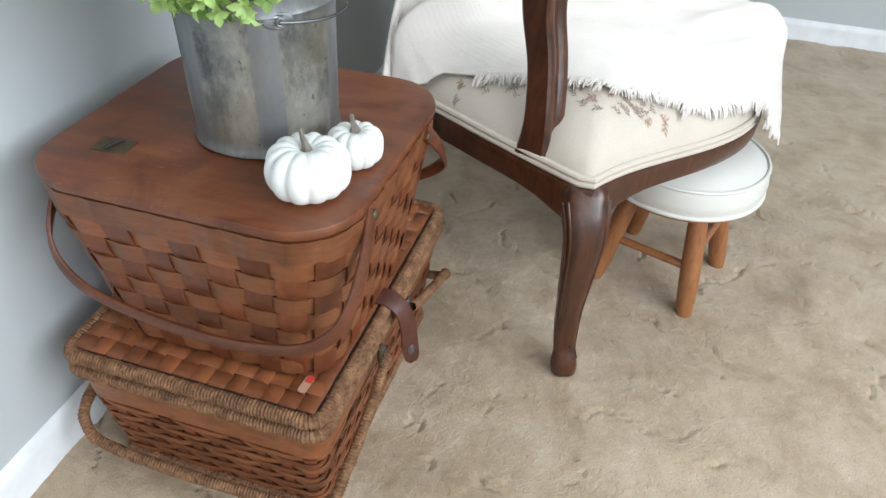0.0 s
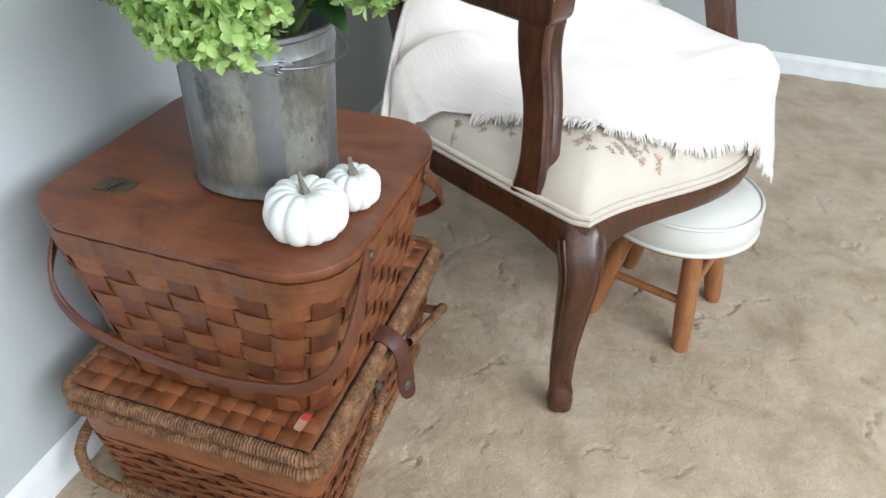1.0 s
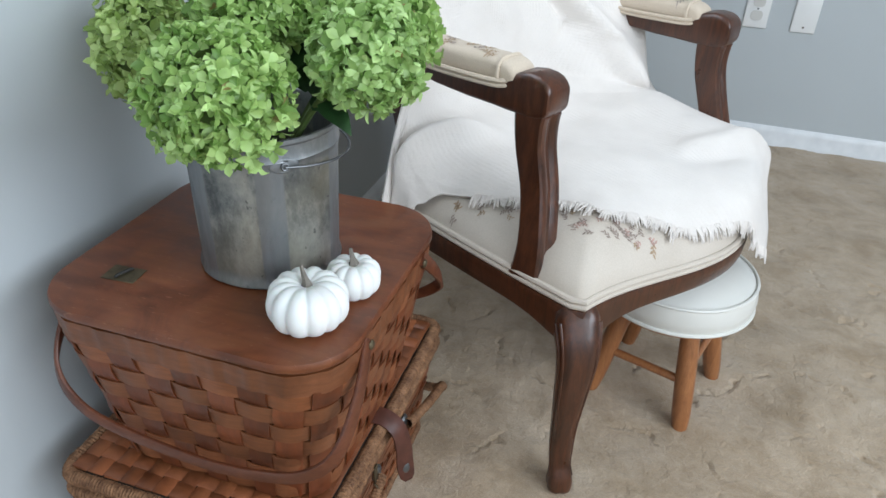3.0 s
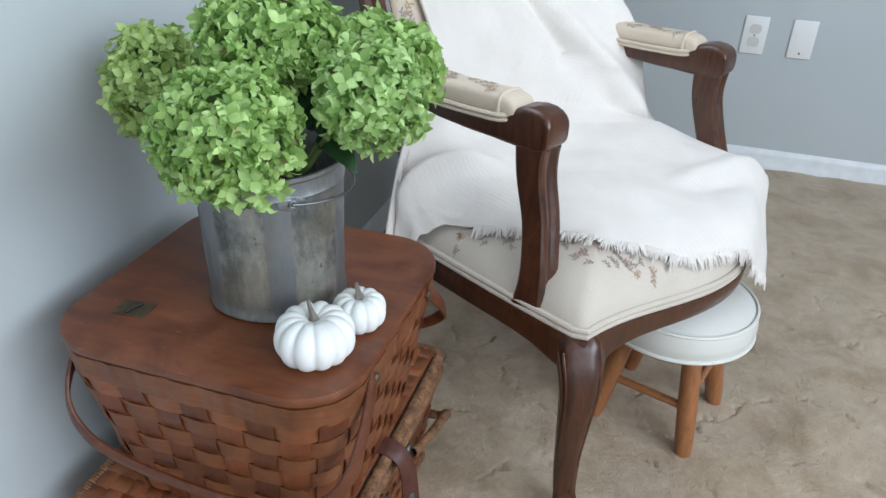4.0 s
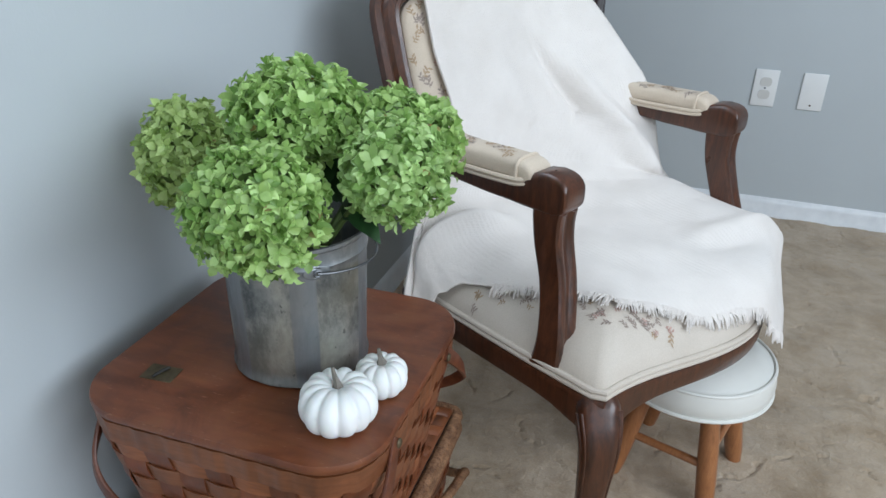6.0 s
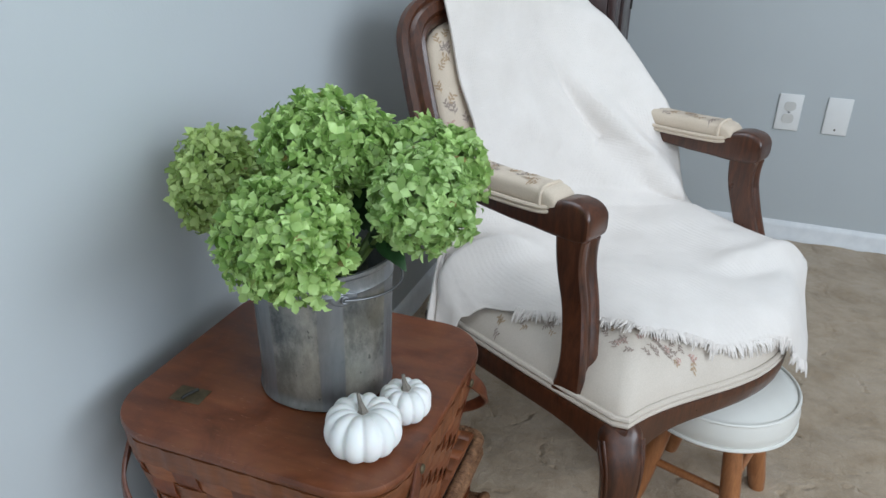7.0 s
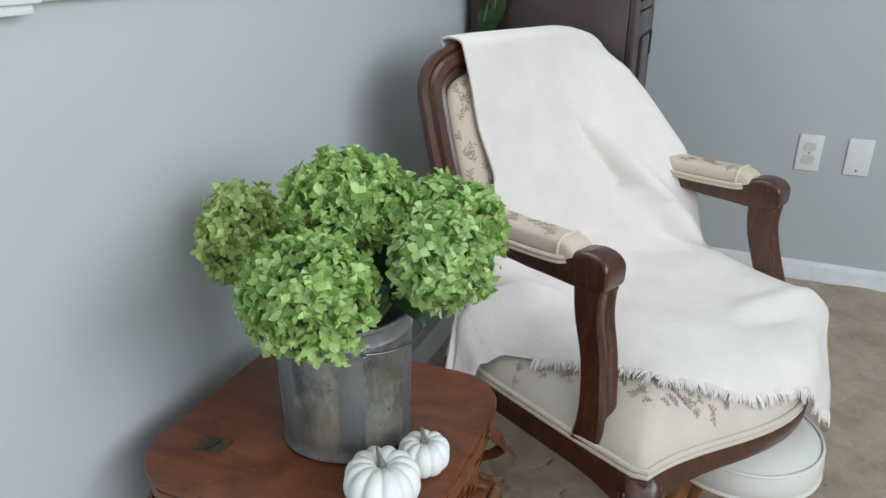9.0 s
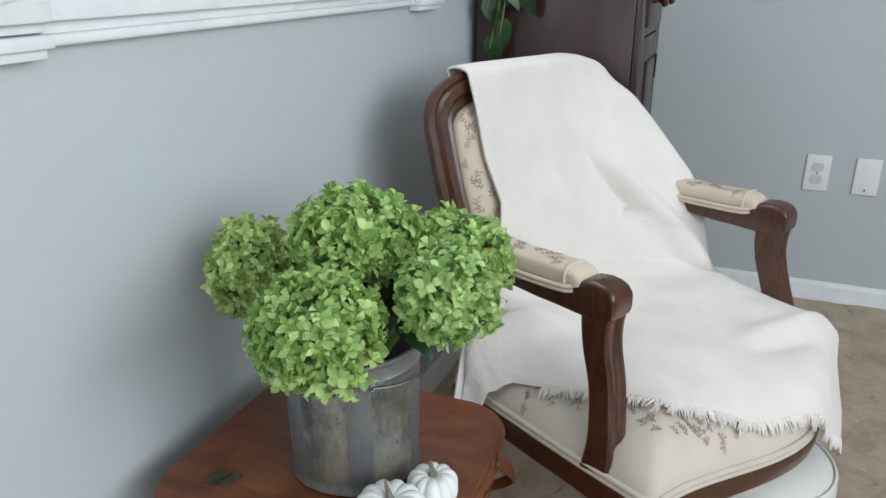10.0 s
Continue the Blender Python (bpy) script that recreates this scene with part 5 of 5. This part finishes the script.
    F = [(j * m + i, j * m + i + 1, (j + 1) * m + i + 1, (j + 1) * m + i) for j in range(total) for i in range(N)]
    th = thing("throw_blanket", "cream woven cotton throw with a fringed hem, draped over the armchair", "blanket")
    cloth = part("cloth", (V, F), CLOTH, th, smooth=180, uv=UV)
    sol = cloth.modifiers.new("thickness", "SOLIDIFY")
    sol.thickness, sol.offset = 0.005, -1
    rnd = random.Random(8)
    tufts = []
    last = total * m
    edge = [V[last + i] for i in range(N + 1)]
    for i in range(N):
        span = (edge[i + 1] - edge[i])
        if span.length < 1e-6 or i < 0.27 * N or i > 0.76 * N:
            continue
        side = span.normalized()
        row = (V[last + i] - V[last - m + i]).normalized()
        out = (row - side * row.dot(side)).normalized()
        for k in range(max(1, round(span.length / 0.0011))):
            p = edge[i] + span * rnd.random()
            clump = 0.9 * noise.noise((p.x * 110, p.y * 110, p.z * 110))
            d = (out + side * (clump + rnd.gauss(0, 0.14)) + Vector((0, 0, rnd.gauss(0, 0.06) - 0.02))).normalized()
            ln = rnd.uniform(0.006, 0.017) * (1 + 0.9 * noise.noise((p.x * 75, p.y * 75, 2.0)))
            tufts.append(tube([p - d * 0.005, p + d * ln * 0.5 + Vector((0, 0, 0.001)), p + d * ln + Vector((0, 0, -0.003))], 0.0013, 4, (0.2, 0.3, 0.9), size=lambda t: 1.3 - 0.8 * t))
    tagged(part("fringe", join(*tufts), CLOTH, th, "frayed cotton fringe"), kind="stuff")


throw_blanket()


# ---------------------------------------------------------------- embroidery on the chair
def embroider(owner, sprigs, cast, seed):
    """Leaves and stalks stitched on a surface. sprigs: (a, b, turn, size, thread); cast(a, b): place and normal, or None."""
    rnd = random.Random(seed)
    made = {0: [], 1: [], 2: []}
    for a0, b0, turn, size, thread in sprigs:
        strokes = [(0.0, 0.0, 0.0, 1.6, 0.14)]
        for k in range(5):
            side = 1 if k % 2 else -1
            strokes.append((0.25 + 0.28 * k, 0.0, side * rnd.uniform(35, 70), rnd.uniform(0.55, 0.85), 0.30))
        for along, across, bend, length, width in strokes:
            t0, t1 = radians(turn), radians(turn + bend)
            sx, sy = a0 + size * along * math.cos(t0), b0 + size * along * math.sin(t0)
            V = []
            for q, w in ((0.0, 0.25), (0.35, 1.0), (0.7, 0.8), (1.0, 0.05)):
                cx, cy = sx + size * length * q * math.cos(t1), sy + size * length * q * math.sin(t1)
                for e in (-0.5, 0.5):
                    hit = cast(cx - e * w * width * size * math.sin(t1), cy + e * w * width * size * math.cos(t1))
                    if hit is None:
                        break
                    V.append(hit[0] + hit[1] * 0.0007)
            if len(V) == 8:
                made[thread].append((V, [(0, 1, 3, 2), (2, 3, 5, 4), (4, 5, 7, 6)]))
    for thread, pieces in made.items():
        if pieces:
            tagged(part("embroidery", join(*pieces), THREAD[thread], owner, "stitched sprigs and leaves", 180), kind="stuff")


def surface_of(ob):
    bm = bmesh.new()
    bm.from_mesh(ob.data)
    tree = BVHTree.FromBMesh(bm)
    bm.free()
    return tree


def stitch_chair():
    chair = next(o for o in scene.objects if o.name == "armchair")
    o = Vector((0.650, 1.954, 0))
    rnd = random.Random(21)
    for ob in list(chair.children):
        tree = surface_of(ob)

        def down(u, v, tree=tree):
            hit = tree.ray_cast(W(u, v, 1.2) - o, Vector((0, 0, -1)))
            return (hit[0], hit[1] if hit[1].z > 0 else -hit[1]) if hit[0] is not None else None

        if ob.name.startswith("seat") and not ob.name.startswith("seat_"):
            sprigs = []
            for u, v in ((-0.272, -0.150), (-0.262, -0.105), (-0.252, -0.070), (-0.240, -0.03), (-0.236, 0.0), (-0.222, 0.03), (-0.212, 0.048), (-0.196, 0.075), (-0.180, 0.085), (-0.165, 0.105), (-0.190, 0.062), (-0.172, 0.096)):
                for k in range(3):
                    sprigs.append((u + rnd.uniform(-0.012, 0.014), v + rnd.uniform(-0.014, 0.012), rnd.uniform(0, 360), rnd.uniform(0.006, 0.009), 1 if k == 2 and v > 0.02 else (0 if rnd.random() < 0.7 else 2)))
            for u, v in ((-0.228, 0.062), (-0.210, 0.080), (-0.200, 0.088), (-0.186, 0.100), (-0.240, 0.040)):
                sprigs.append((u, v, rnd.uniform(200, 330), 0.009, 0))
            embroider(ob, sprigs, down, 3)
        if ob.name.startswith("arm_pad"):
            e = -1 if (ob.data.vertices[0].co - (W(-0.262, -0.07, 0.6) - o)).length < 0.2 else 1
            sprigs = [(e * 0.262 + rnd.uniform(-0.014, 0.014), -0.10 - 0.011 * k, rnd.uniform(0, 360), rnd.uniform(0.008, 0.012), 2 if rnd.random() < 0.6 else 0) for k in range(17)]
            embroider(ob, sprigs, down, 5)
        if ob.name.startswith("backrest"):
            n = (W(0, 1, 0.27) - W(0, 0, 0)).normalized()

            def ahead(u, z, tree=tree, n=n):
                hit = tree.ray_cast(W(u, -0.335 - 0.27 * (z - 0.42) + 0.15, z + 0.04) - o, -n)
                return (hit[0], hit[1] if hit[1].dot(n) > 0 else -hit[1]) if hit[0] is not None else None

            sprigs = [(rnd.uniform(-0.185, -0.120), 0.56 + 0.25 * k / 26, rnd.uniform(30, 150), rnd.uniform(0.009, 0.014), rnd.choice((0, 0, 2, 2, 1))) for k in range(27)]
            embroider(ob, sprigs, ahead, 7)


stitch_chair()
